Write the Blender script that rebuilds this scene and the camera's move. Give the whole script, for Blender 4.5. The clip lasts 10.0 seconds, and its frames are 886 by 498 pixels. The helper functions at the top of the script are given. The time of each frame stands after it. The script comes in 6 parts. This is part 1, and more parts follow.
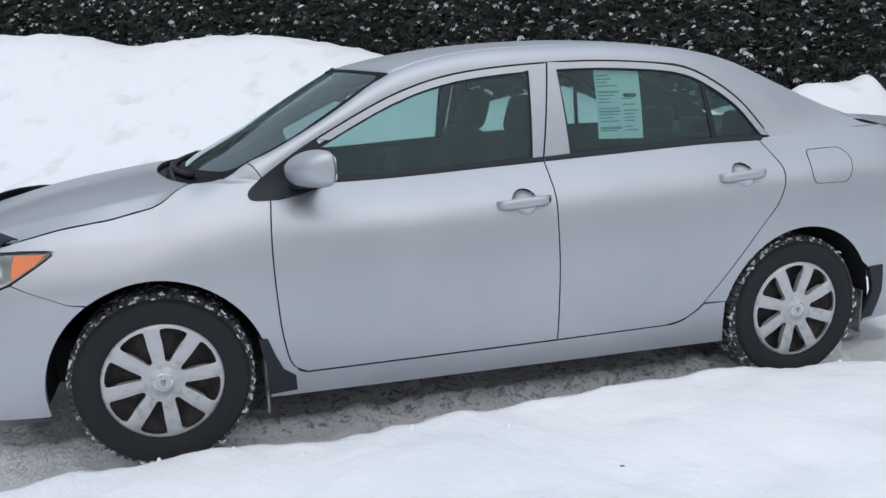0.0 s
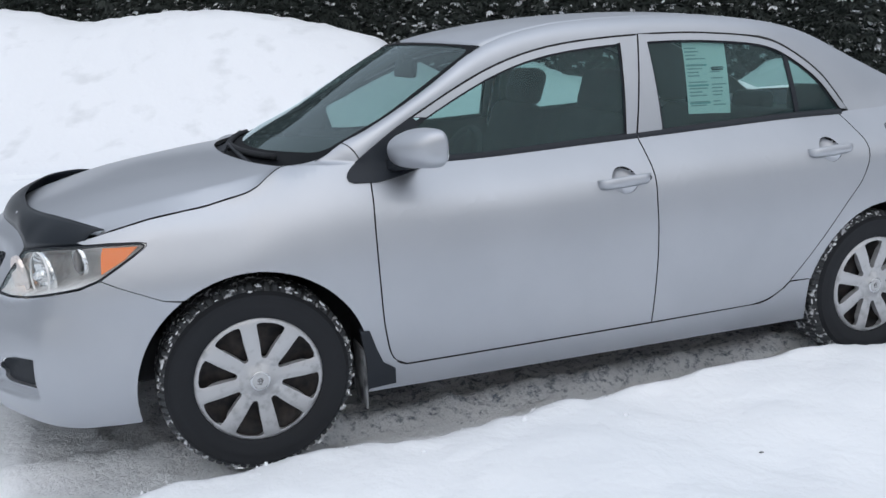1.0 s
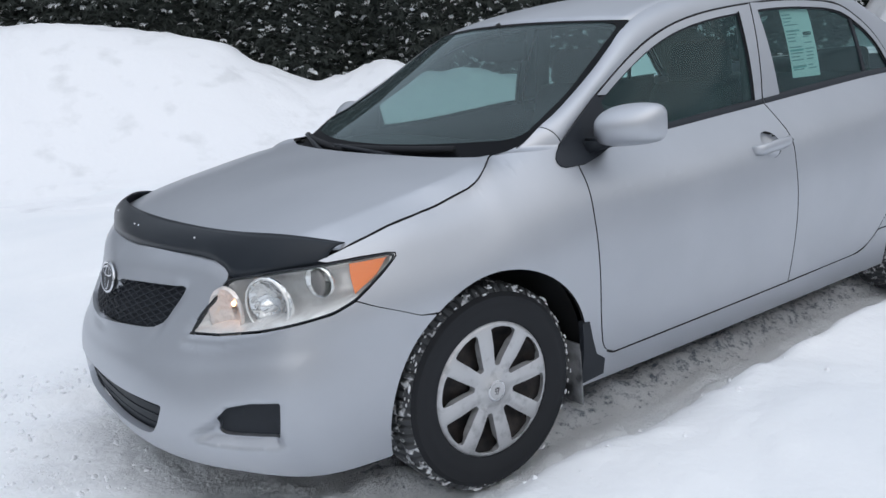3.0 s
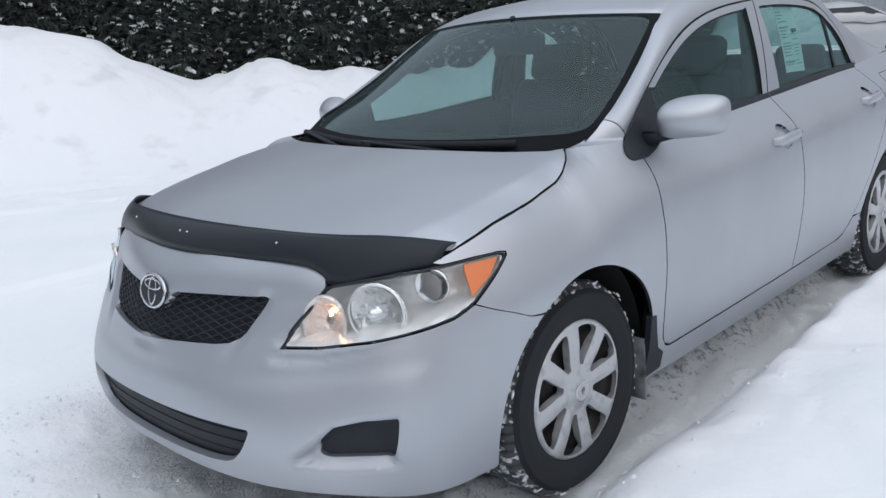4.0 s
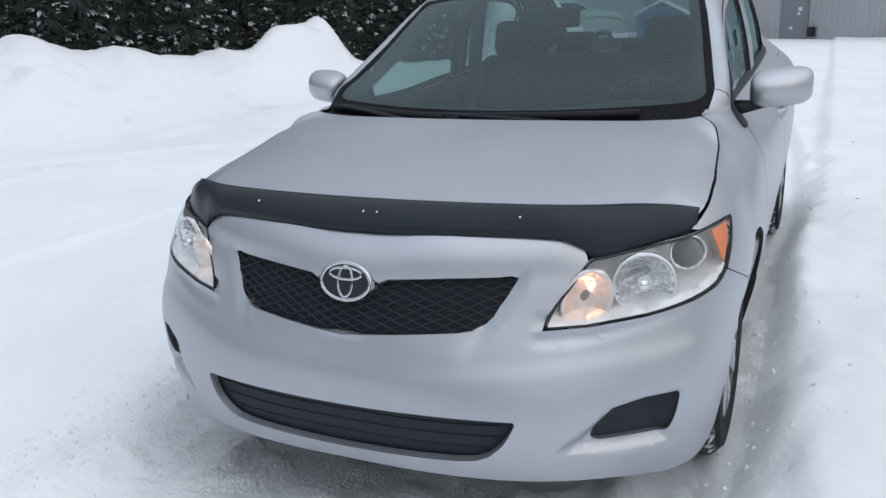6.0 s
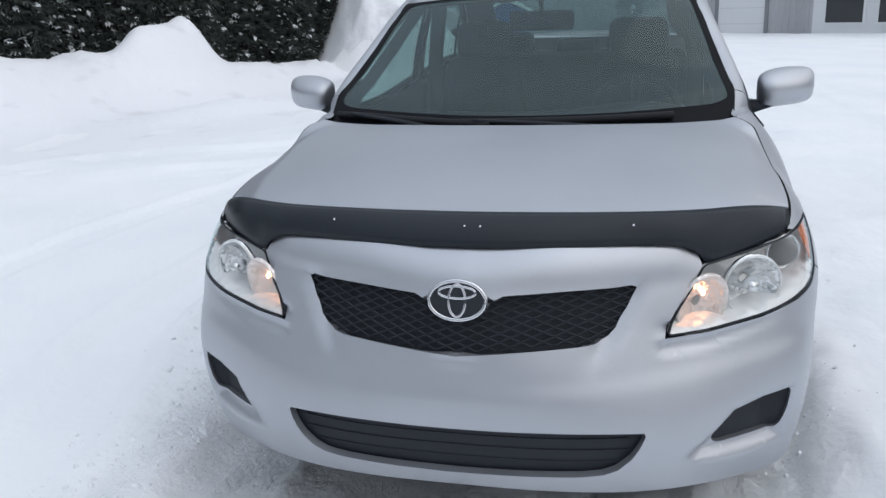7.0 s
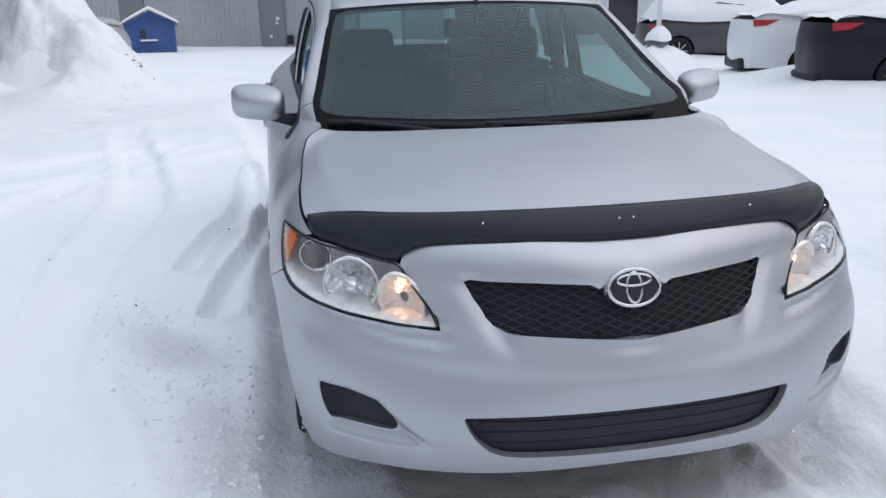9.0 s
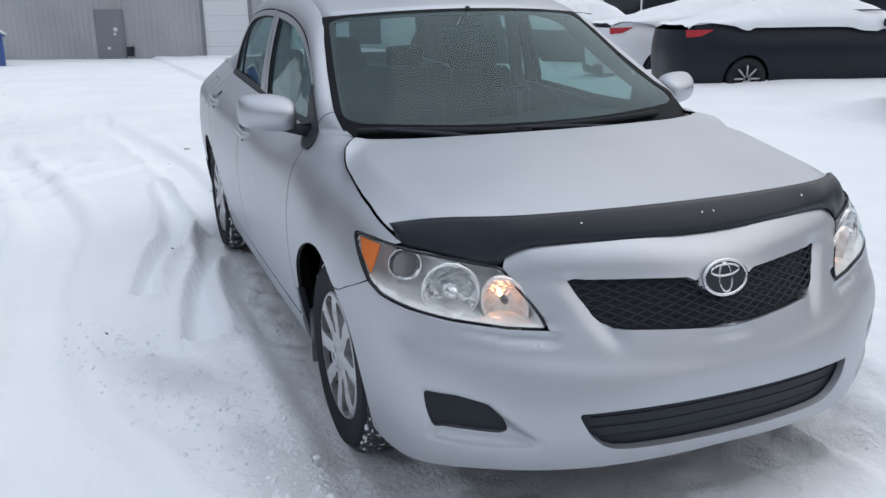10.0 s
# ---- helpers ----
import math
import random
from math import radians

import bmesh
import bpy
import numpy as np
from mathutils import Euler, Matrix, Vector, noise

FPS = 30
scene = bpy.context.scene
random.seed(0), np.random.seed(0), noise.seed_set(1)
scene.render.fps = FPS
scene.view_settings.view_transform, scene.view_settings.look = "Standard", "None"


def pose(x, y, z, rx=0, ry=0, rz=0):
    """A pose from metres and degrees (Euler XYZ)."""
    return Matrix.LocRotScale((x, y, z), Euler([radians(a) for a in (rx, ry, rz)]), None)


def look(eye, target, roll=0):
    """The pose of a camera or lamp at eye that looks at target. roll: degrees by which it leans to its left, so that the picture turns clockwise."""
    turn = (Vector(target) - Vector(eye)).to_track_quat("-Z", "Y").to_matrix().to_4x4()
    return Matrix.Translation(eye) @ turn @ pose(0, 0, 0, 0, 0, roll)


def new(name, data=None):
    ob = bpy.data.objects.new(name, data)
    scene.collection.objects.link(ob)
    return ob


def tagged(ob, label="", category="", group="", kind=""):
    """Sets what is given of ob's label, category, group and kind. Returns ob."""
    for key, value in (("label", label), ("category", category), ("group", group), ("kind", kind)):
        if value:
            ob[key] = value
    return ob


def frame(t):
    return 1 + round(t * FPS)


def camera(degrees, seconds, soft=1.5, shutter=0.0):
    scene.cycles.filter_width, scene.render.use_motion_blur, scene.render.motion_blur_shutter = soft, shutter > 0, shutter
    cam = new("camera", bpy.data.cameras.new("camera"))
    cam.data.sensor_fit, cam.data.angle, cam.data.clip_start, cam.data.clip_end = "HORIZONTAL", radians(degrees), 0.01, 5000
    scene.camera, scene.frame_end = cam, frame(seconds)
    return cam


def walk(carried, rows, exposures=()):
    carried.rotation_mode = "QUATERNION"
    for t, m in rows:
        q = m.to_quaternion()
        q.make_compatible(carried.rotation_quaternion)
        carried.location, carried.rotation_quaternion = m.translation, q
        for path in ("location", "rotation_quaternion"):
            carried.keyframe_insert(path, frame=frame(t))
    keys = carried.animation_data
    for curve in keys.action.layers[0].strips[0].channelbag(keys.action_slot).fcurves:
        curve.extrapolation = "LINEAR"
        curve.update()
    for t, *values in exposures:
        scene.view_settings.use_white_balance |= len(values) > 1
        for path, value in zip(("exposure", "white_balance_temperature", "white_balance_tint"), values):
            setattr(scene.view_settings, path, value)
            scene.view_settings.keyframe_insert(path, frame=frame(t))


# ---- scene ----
import functools

cam = camera(54.9, 10.0)
PATH = [
    (0, (-1.123, -3.802, 1.332), (-0.588, -1.916, 0.938), -1.5),
    (0.5, (-1.351, -3.615, 1.346), (-0.78, -1.749, 0.909), -1.4),
    (1, (-1.633, -3.463, 1.333), (-0.959, -1.634, 0.885), -1.7),
    (1.5, (-1.928, -3.293, 1.327), (-1.158, -1.503, 0.876), -1.8),
    (2, (-2.199, -3.071, 1.339), (-1.357, -1.316, 0.881), -2.5),
    (2.5, (-2.508, -2.911, 1.349), (-1.528, -1.228, 0.893), -3.7),
    (3, (-2.745, -2.69, 1.327), (-1.639, -1.09, 0.861), -5.0),
    (4.5, (-3.387, -1.903, 1.361), (-1.91, -0.651, 0.859), -3.9),
    (5, (-3.586, -1.656, 1.370), (-2.032, -0.511, 0.846), -3.9),
    (5.5, (-3.747, -1.379, 1.345), (-2.092, -0.406, 0.785), -3.2),
    (6, (-3.806, -1.02, 1.349), (-2.059, -0.22, 0.794), -2.4),
    (7.5, (-3.996, -0.115, 1.409), (-2.105, 0.159, 0.817), -2.4),
    (8, (-4.046, 0.204, 1.415), (-2.138, 0.27, 0.817), -2.1),
    (8.5, (-3.986, 0.504, 1.397), (-2.082, 0.322, 0.811), -1.4),
    (9, (-3.962, 0.83, 1.405), (-2.083, 0.457, 0.833), -0.9),
    (9.5, (-3.952, 1.173, 1.421), (-2.114, 0.621, 0.858), -0.8),
    (10, (-3.79, 1.439, 1.405), (-2.009, 0.72, 0.848), -0.9),
]
walk(cam, [(t, look(eye, target, roll)) for t, eye, target, roll in PATH])

# ---------------------------------------------------------------- overcast winter daylight
world = bpy.data.worlds.new("overcast_sky")
scene.world = world
world.use_nodes = True
wn, wl = world.node_tree.nodes, world.node_tree.links
sky = wn.new("ShaderNodeTexSky")
sky.sky_type, sky.sun_disc = "NISHITA", False
sky.sun_elevation, sky.sun_rotation = radians(48), radians(200)
sky.air_density, sky.dust_density, sky.ozone_density = 1.0, 6.0, 1.5
cloud = wn.new("ShaderNodeMix")
cloud.data_type = "RGBA"
cloud.inputs["Factor"].default_value = 0.85
cloud.inputs["B"].default_value = (8.7, 9.5, 10.8, 1)
wl.new(sky.outputs["Color"], cloud.inputs["A"])
# an overcast sky is brighter overhead than at the horizon
dome, split, height, shade = wn.new("ShaderNodeTexCoord"), wn.new("ShaderNodeSeparateXYZ"), wn.new("ShaderNodeMapRange"), wn.new("ShaderNodeMix")
height.inputs["To Min"].default_value, height.inputs["To Max"].default_value = 0.54, 1.52
steeper = wn.new("ShaderNodeMath")
steeper.operation, steeper.use_clamp, steeper.inputs[1].default_value = "POWER", True, 2.8
shade.data_type, shade.blend_type = "RGBA", "MULTIPLY"
shade.inputs["Factor"].default_value = 1.0
wl.new(dome.outputs["Generated"], split.inputs["Vector"])
wl.new(split.outputs["Z"], steeper.inputs[0])
wl.new(steeper.outputs["Value"], height.inputs["Value"])
wl.new(cloud.outputs["Result"], shade.inputs["A"])
wl.new(height.outputs["Result"], shade.inputs["B"])
wl.new(shade.outputs["Result"], wn["Background"].inputs["Color"])
wn["Background"].inputs["Strength"].default_value = 0.094
sun = new("sun", bpy.data.lights.new("sun", "SUN"))
sun.data.energy, sun.data.angle, sun.data.color = 1.0, radians(120), (1.0, 0.97, 0.93)
sun.matrix_world = look((-2, -12, 7), (0, 0, 0))
scene.view_settings.exposure = 0.0

# ---------------------------------------------------------------- materials
def material(name, color, rough=0.5, metal=0.0, **more):
    m = bpy.data.materials.new(name)
    m.use_nodes = True
    b = m.node_tree.nodes["Principled BSDF"]
    b.inputs["Base Color"].default_value = (*color, 1)
    b.inputs["Roughness"].default_value = rough
    b.inputs["Metallic"].default_value = metal
    for key, value in more.items():
        b.inputs[key.replace("_", " ")].default_value = value
    return m


def node(m, kind, **inputs):
    n = m.node_tree.nodes.new(kind)
    for key, value in inputs.items():
        n.inputs[key.replace("_", " ")].default_value = value
    return n


def link(m, a, out, b, into):
    m.node_tree.links.new(a.outputs[out], b.inputs[into])


def shader(m):
    return m.node_tree.nodes["Principled BSDF"]


def mottle(m, scale, low, high, detail=6.0, into="Base Color", stops=(0.35, 0.65)):
    """Noise between two colours (or values), in object metres."""
    tc, nz, ramp = node(m, "ShaderNodeTexCoord"), node(m, "ShaderNodeTexNoise", Scale=scale, Detail=detail), node(m, "ShaderNodeValToRGB")
    for e, p, c in zip(ramp.color_ramp.elements, stops, (low, high)):
        e.position, e.color = p, (*c, 1) if len(c) == 3 else c
    link(m, tc, "Object", nz, "Vector")
    link(m, nz, "Fac", ramp, "Fac")
    link(m, ramp, "Color", shader(m), into)
    return nz, ramp


def relief(m, scale, distance, strength=1.0, detail=5.0):
    tc, nz, bump = node(m, "ShaderNodeTexCoord"), node(m, "ShaderNodeTexNoise", Scale=scale, Detail=detail), node(m, "ShaderNodeBump", Strength=strength, Distance=distance)
    link(m, tc, "Object", nz, "Vector")
    link(m, nz, "Fac", bump, "Height")
    link(m, bump, "Normal", shader(m), "Normal")
    return bump


paint = material("silver_metallic_paint", (0.47, 0.495, 0.535), 0.47, 0.92, Coat_Weight=0.2, Coat_Roughness=0.10)
mottle(paint, 3.0, (0.468, 0.488, 0.524), (0.496, 0.516, 0.552))
relief(paint, 900.0, 0.0004, 0.06, 2.0)
black_plastic = material("black_plastic", (0.021, 0.025, 0.032), 0.55, Specular_IOR_Level=0.28)
relief(black_plastic, 500.0, 0.0005, 0.3)
frit_black = material("screen_border", (0.003, 0.004, 0.006), 0.55, Specular_IOR_Level=0.1)
gloss_black = material("black_acrylic", (0.019, 0.024, 0.031), 0.34, Specular_IOR_Level=0.24)
# black door rubber; also the shade in panel gaps, painted on folded rims
seal_and_gap_shade = material("seal_and_seam_shade", (0.012, 0.012, 0.013), 0.8)
gap_dark = material("dark_underbody", (0.022, 0.023, 0.026), 0.85)
rubber = material("tyre_rubber", (0.022, 0.024, 0.028), 0.85, Specular_IOR_Level=0.25)
salty_rubber = material("salt_dusted_rubber", (0.12, 0.125, 0.13), 0.8)
mottle(salty_rubber, 12.0, (0.035, 0.037, 0.04), (0.26, 0.27, 0.285), 7.0)
hub_silver = material("hubcap_silver_plastic", (0.5, 0.51, 0.53), 0.38, 0.45)
mottle(hub_silver, 26.0, (0.36, 0.37, 0.385), (0.52, 0.53, 0.55), 9.0, stops=(0.30, 0.46))
chrome = material("chrome", (0.66, 0.67, 0.69), 0.10, 1.0)
snow = material("snow", (0.82, 0.84, 0.87), 0.65)
relief(snow, 60.0, 0.006, 0.35)
hedge_leaf = material("cedar_foliage", (0.042, 0.052, 0.047), 0.7)


def glass_material(name, tint, rough=0.02, haze=0.0, film=(0.5, 0.56, 0.58), power=5.0):
    """Thin glass: clear with a tint, mirror-like towards grazing angles, and a thin dried film of salt."""
    m = bpy.data.materials.new(name)
    m.use_nodes = True
    n, l = m.node_tree.nodes, m.node_tree.links
    n.remove(n["Principled BSDF"])
    clear, shine, blend, edge = n.new("ShaderNodeBsdfTransparent"), n.new("ShaderNodeBsdfGlossy"), n.new("ShaderNodeMixShader"), n.new("ShaderNodeLayerWeight")
    edge.inputs["Blend"].default_value = 0.5
    steep, gain = n.new("ShaderNodeMath"), n.new("ShaderNodeMath")
    steep.operation, gain.operation = "POWER", "MULTIPLY_ADD"
    steep.inputs[1].default_value, gain.inputs[1].default_value, gain.inputs[2].default_value = power, 0.9, 0.035
    l.new(edge.outputs["Facing"], steep.inputs[0])
    l.new(steep.outputs["Value"], gain.inputs[0])
    clear.inputs["Color"].default_value = (*tint, 1)
    shine.inputs["Roughness"].default_value, shine.inputs["Color"].default_value = rough, (0.78, 0.92, 0.95, 1)
    l.new(gain.outputs["Value"], blend.inputs["Fac"])
    l.new(clear.outputs["BSDF"], blend.inputs[1])
    l.new(shine.outputs["BSDF"], blend.inputs[2])
    dust, coat = n.new("ShaderNodeBsdfDiffuse"), n.new("ShaderNodeMixShader")
    dust.inputs["Color"].default_value = (*film, 1)
    tc, nz, ramp = n.new("ShaderNodeTexCoord"), n.new("ShaderNodeTexNoise"), n.new("ShaderNodeMapRange")
    nz.inputs["Scale"].default_value, nz.inputs["Detail"].default_value = 4.0, 8.0
    ramp.inputs["To Min"].default_value, ramp.inputs["To Max"].default_value = haze * 0.6, haze * 1.4
    l.new(tc.outputs["Object"], nz.inputs["Vector"])
    l.new(nz.outputs["Fac"], ramp.inputs["Value"])
    l.new(ramp.outputs["Result"], coat.inputs["Fac"])
    l.new(blend.outputs["Shader"], coat.inputs[1])
    l.new(dust.outputs["BSDF"], coat.inputs[2])
    l.new(coat.outputs["Shader"], n["Material Output"].inputs["Surface"])
    return m


glass = glass_material("tinted_glass_with_salt_film", (0.54, 0.72, 0.70), haze=0.10, film=(0.19, 0.32, 0.34))
screen_glass = glass_material("windscreen_with_salt_film", (0.40, 0.51, 0.50), haze=0.12, film=(0.22, 0.295, 0.31), power=4.5)
lamp_glass = glass_material("clear_lamp_lens", (0.97, 0.97, 0.965), 0.05, haze=0.015, film=(0.7, 0.7, 0.69), power=4.4)
lamp_chrome = material("lamp_chrome", (0.80, 0.81, 0.82), 0.2, 1.0)
relief(lamp_chrome, 38.0, 0.02, 0.45, 1.0)
lamp_plastic = material("lamp_grey_plastic", (0.86, 0.865, 0.87), 0.25, 0.25)
relief(lamp_plastic, 25.0, 0.02, 0.4, 1.0)
smoke_lens = material("smoky_lens", (0.17, 0.16, 0.16), 0.08)
amber = material("amber_plastic", (0.84, 0.21, 0.04), 0.3)
lamp_satin = material("satin_lamp_chrome", (0.86, 0.79, 0.75), 0.42, 0.9)
relief(lamp_satin, 60.0, 0.02, 0.5, 1.0)
bulb = material("lit_bulb", (1, 0.6, 0.3), 0.4, Emission_Color=(1, 0.45, 0.2, 1), Emission_Strength=25.0)
steel_dark = material("dark_steel", (0.025, 0.023, 0.022), 0.6, 0.3)
mottle(steel_dark, 30.0, (0.010, 0.011, 0.013), (0.040, 0.032, 0.030))
tread_snow = material("tread_with_snow", (0.03, 0.03, 0.03), 0.8)
mottle(tread_snow, 34.0, (0.060, 0.065, 0.071), (0.72, 0.74, 0.77), 8.0, stops=(0.55, 0.64))
fabric = material("grey_seat_fabric", (0.026, 0.030, 0.031), 0.9)
relief(fabric, 400.0, 0.001, 0.4)
dash_plastic = material("dark_grey_trim", (0.024, 0.027, 0.029), 0.65)
headliner_cloth = material("grey_headliner", (0.11, 0.115, 0.115), 0.95)
paper = material("paper", (0.72, 0.80, 0.78), 0.7)
ink_grey, ink_dark, ink_teal = material("grey_print", (0.33, 0.40, 0.40), 0.8), material("black_print", (0.05, 0.06, 0.06), 0.8), material("teal_print", (0.28, 0.45, 0.44), 0.8)
ground_snow = material("packed_snow", (0.80, 0.83, 0.87), 0.7)
_, white = mottle(ground_snow, 0.8, (0.82, 0.85, 0.885), (0.88, 0.90, 0.925))
ground_bump = relief(ground_snow, 24.0, 0.03, 0.30, 8.0)
crumb_tc, crumb_nz, crumb_at = node(ground_snow, "ShaderNodeTexCoord"), node(ground_snow, "ShaderNodeTexNoise", Scale=55.0, Detail=7.0, Roughness=0.7), node(ground_snow, "ShaderNodeAttribute")
crumb_at.attribute_name = "crumb"
crumb_bump = node(ground_snow, "ShaderNodeBump", Distance=0.028)
link(ground_snow, crumb_tc, "Object", crumb_nz, "Vector")
link(ground_snow, crumb_nz, "Fac", crumb_bump, "Height")
link(ground_snow, crumb_at, "Fac", crumb_bump, "Strength")
link(ground_snow, ground_bump, "Normal", crumb_bump, "Normal")
link(ground_snow, crumb_bump, "Normal", shader(ground_snow), "Normal")
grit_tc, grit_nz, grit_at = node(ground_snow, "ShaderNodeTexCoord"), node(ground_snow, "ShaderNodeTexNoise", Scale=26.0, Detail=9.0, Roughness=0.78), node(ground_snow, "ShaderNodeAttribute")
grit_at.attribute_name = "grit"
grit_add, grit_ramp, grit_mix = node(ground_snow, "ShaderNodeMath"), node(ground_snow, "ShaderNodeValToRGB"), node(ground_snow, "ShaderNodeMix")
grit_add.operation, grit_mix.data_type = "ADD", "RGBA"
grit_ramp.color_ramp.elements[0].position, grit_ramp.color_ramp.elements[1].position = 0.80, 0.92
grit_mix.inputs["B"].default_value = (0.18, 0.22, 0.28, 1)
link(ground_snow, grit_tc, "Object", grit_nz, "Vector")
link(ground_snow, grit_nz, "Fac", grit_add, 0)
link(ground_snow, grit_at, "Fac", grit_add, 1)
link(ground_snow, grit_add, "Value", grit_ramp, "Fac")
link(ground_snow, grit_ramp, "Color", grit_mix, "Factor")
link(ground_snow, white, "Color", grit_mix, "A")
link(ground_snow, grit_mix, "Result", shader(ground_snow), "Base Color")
# sheet behind the leaves, with the hedge's inner shade put into its colour
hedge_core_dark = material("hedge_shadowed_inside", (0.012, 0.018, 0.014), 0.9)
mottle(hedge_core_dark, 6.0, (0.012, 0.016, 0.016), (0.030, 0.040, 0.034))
snow_dirty = material("ploughed_snow", (0.80, 0.825, 0.86), 0.7)
mottle(snow_dirty, 2.2, (0.73, 0.75, 0.78), (0.83, 0.85, 0.885), 6.0, stops=(0.28, 0.42))
relief(snow_dirty, 14.0, 0.04, 0.3, 5.0)
leaf_snow = material("snow_on_leaves", (0.80, 0.83, 0.86), 0.7)

siding = material("grey_ribbed_steel_siding", (0.40, 0.41, 0.43), 0.45, 0.2)
mottle(siding, 0.5, (0.37, 0.38, 0.40), (0.43, 0.44, 0.46))
door_grey = material("dark_grey_steel_door", (0.20, 0.21, 0.23), 0.5)
white_trim = material("white_painted_trim", (0.66, 0.68, 0.70), 0.5)
office_glass = material("dark_window_glass", (0.02, 0.025, 0.03), 0.06)
blue_board = material("blue_painted_boards", (0.035, 0.085, 0.26), 0.6)
mottle(blue_board, 5.0, (0.03, 0.075, 0.23), (0.045, 0.10, 0.29))
far_wall_mat = material("dull_brown_grey_wall", (0.12, 0.13, 0.135), 0.9)
mottle(far_wall_mat, 0.3, (0.09, 0.10, 0.10), (0.15, 0.16, 0.165))
red_lens = material("red_lamp_lens", (0.42, 0.02, 0.03), 0.2)
car_black = material("dark_car_paint", (0.012, 0.016, 0.024), 0.35, Specular_IOR_Level=0.25)
car_white = material("white_car_paint", (0.72, 0.74, 0.77), 0.35, Coat_Weight=0.3)
car_grey = material("dark_grey_car_paint", (0.055, 0.06, 0.07), 0.35, Coat_Weight=0.3)
car_silver = material("pale_silver_car_paint", (0.45, 0.46, 0.48), 0.35, 0.4)
alloy = material("alloy_rim", (0.5, 0.5, 0.52), 0.3, 0.8)
# ---------------------------------------------------------------- mesh tools
def mesh_of(bm, name, mat, smooth=True):
    me = bpy.data.meshes.new(name)
    bm.to_mesh(me)
    bm.free()
    # slot 1 paints the folded rims dark, as the shaded panel gaps look
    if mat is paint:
        mat = (paint, seal_and_gap_shade)
    for m in mat if isinstance(mat, (list, tuple)) else [mat]:
        me.materials.append(m)
    if smooth:
        for p in me.polygons:
            p.use_smooth = True
    return me


def part(name, bm, mat, parent=None, label="", smooth=True):
    ob = new(name, mesh_of(bm, name, mat, smooth))
    ob.parent = parent
    return tagged(ob, label)


def thing(name, label, category, group="", at=None, kind=""):
    ob = new(name)
    ob.empty_display_size = 0.1
    if at is not None:
        ob.matrix_world = at
    return tagged(ob, label, category, group, kind)


def cub(xs, ys, x):
    """Smooth curve through (xs, ys), held flat past its ends."""
    n = len(xs)
    if x <= xs[0]:
        return ys[0]
    if x >= xs[-1]:
        return ys[-1]
    i = 0
    while x > xs[i + 1]:
        i += 1
    h = xs[i + 1] - xs[i]

    def slope(k):
        if k == 0:
            return (ys[1] - ys[0]) / (xs[1] - xs[0])
        if k == n - 1:
            return (ys[-1] - ys[-2]) / (xs[-1] - xs[-2])
        a, b = (ys[k] - ys[k - 1]) / (xs[k] - xs[k - 1]), (ys[k + 1] - ys[k]) / (xs[k + 1] - xs[k])
        wa, wb = xs[k + 1] - xs[k], xs[k] - xs[k - 1]
        return (a * wa + b * wb) / (wa + wb)

    t = (x - xs[i]) / h
    return ys[i] * (1 + 2 * t) * (1 - t) ** 2 + h * slope(i) * t * (1 - t) ** 2 + ys[i + 1] * t * t * (3 - 2 * t) - h * slope(i + 1) * t * t * (1 - t)


def smooth01(a, b, x):
    t = min(1.0, max(0.0, (x - a) / (b - a)))
    return t * t * (3 - 2 * t)


def curve_through(points, steps=8, closed=False):
    """A finer polyline through points (2D or 3D tuples)."""
    n, out = len(points), []
    P = [Vector(p) for p in points]
    for i in range(n if closed else n - 1):
        p1, p2 = P[i], P[(i + 1) % n]
        p0 = P[i - 1] if (i > 0 or closed) else p1 * 2 - p2
        p3 = P[(i + 2) % n] if (i + 2 < n or closed) else p2 * 2 - p1
        d01, d12, d23 = max((p1 - p0).length, 1e-6) ** 0.5, max((p2 - p1).length, 1e-6) ** 0.5, max((p3 - p2).length, 1e-6) ** 0.5
        m1 = (p2 - p1) + d12 * ((p1 - p0) / d01 - (p2 - p0) / (d01 + d12))
        m2 = (p2 - p1) + d12 * ((p3 - p2) / d23 - (p3 - p1) / (d12 + d23))
        for k in range(steps):
            t = k / steps
            out.append(p1 * (1 + 2 * t) * (1 - t) ** 2 + m1 * t * (1 - t) ** 2 + p2 * t * t * (3 - 2 * t) - m2 * t * t * (1 - t))
    if not closed:
        out.append(P[-1])
    return [tuple(v) for v in out]


def rounded(points, r=0.015, steps=4):
    """A closed polygon with its corners rounded."""
    out, n = [], len(points)
    for i in range(n):
        p, a, b = Vector(points[i]), Vector(points[i - 1]), Vector(points[(i + 1) % n])
        da, db = (a - p), (b - p)
        ra, rb = min(r, da.length * 0.45), min(r, db.length * 0.45)
        s, e = p + da.normalized() * ra, p + db.normalized() * rb
        for k in range(steps + 1):
            t = k / steps
            out.append(tuple(s * (1 - t) ** 2 + p * 2 * t * (1 - t) + e * t * t))
    return out


BODY_MID = Vector((-0.4, 0, 0.55))


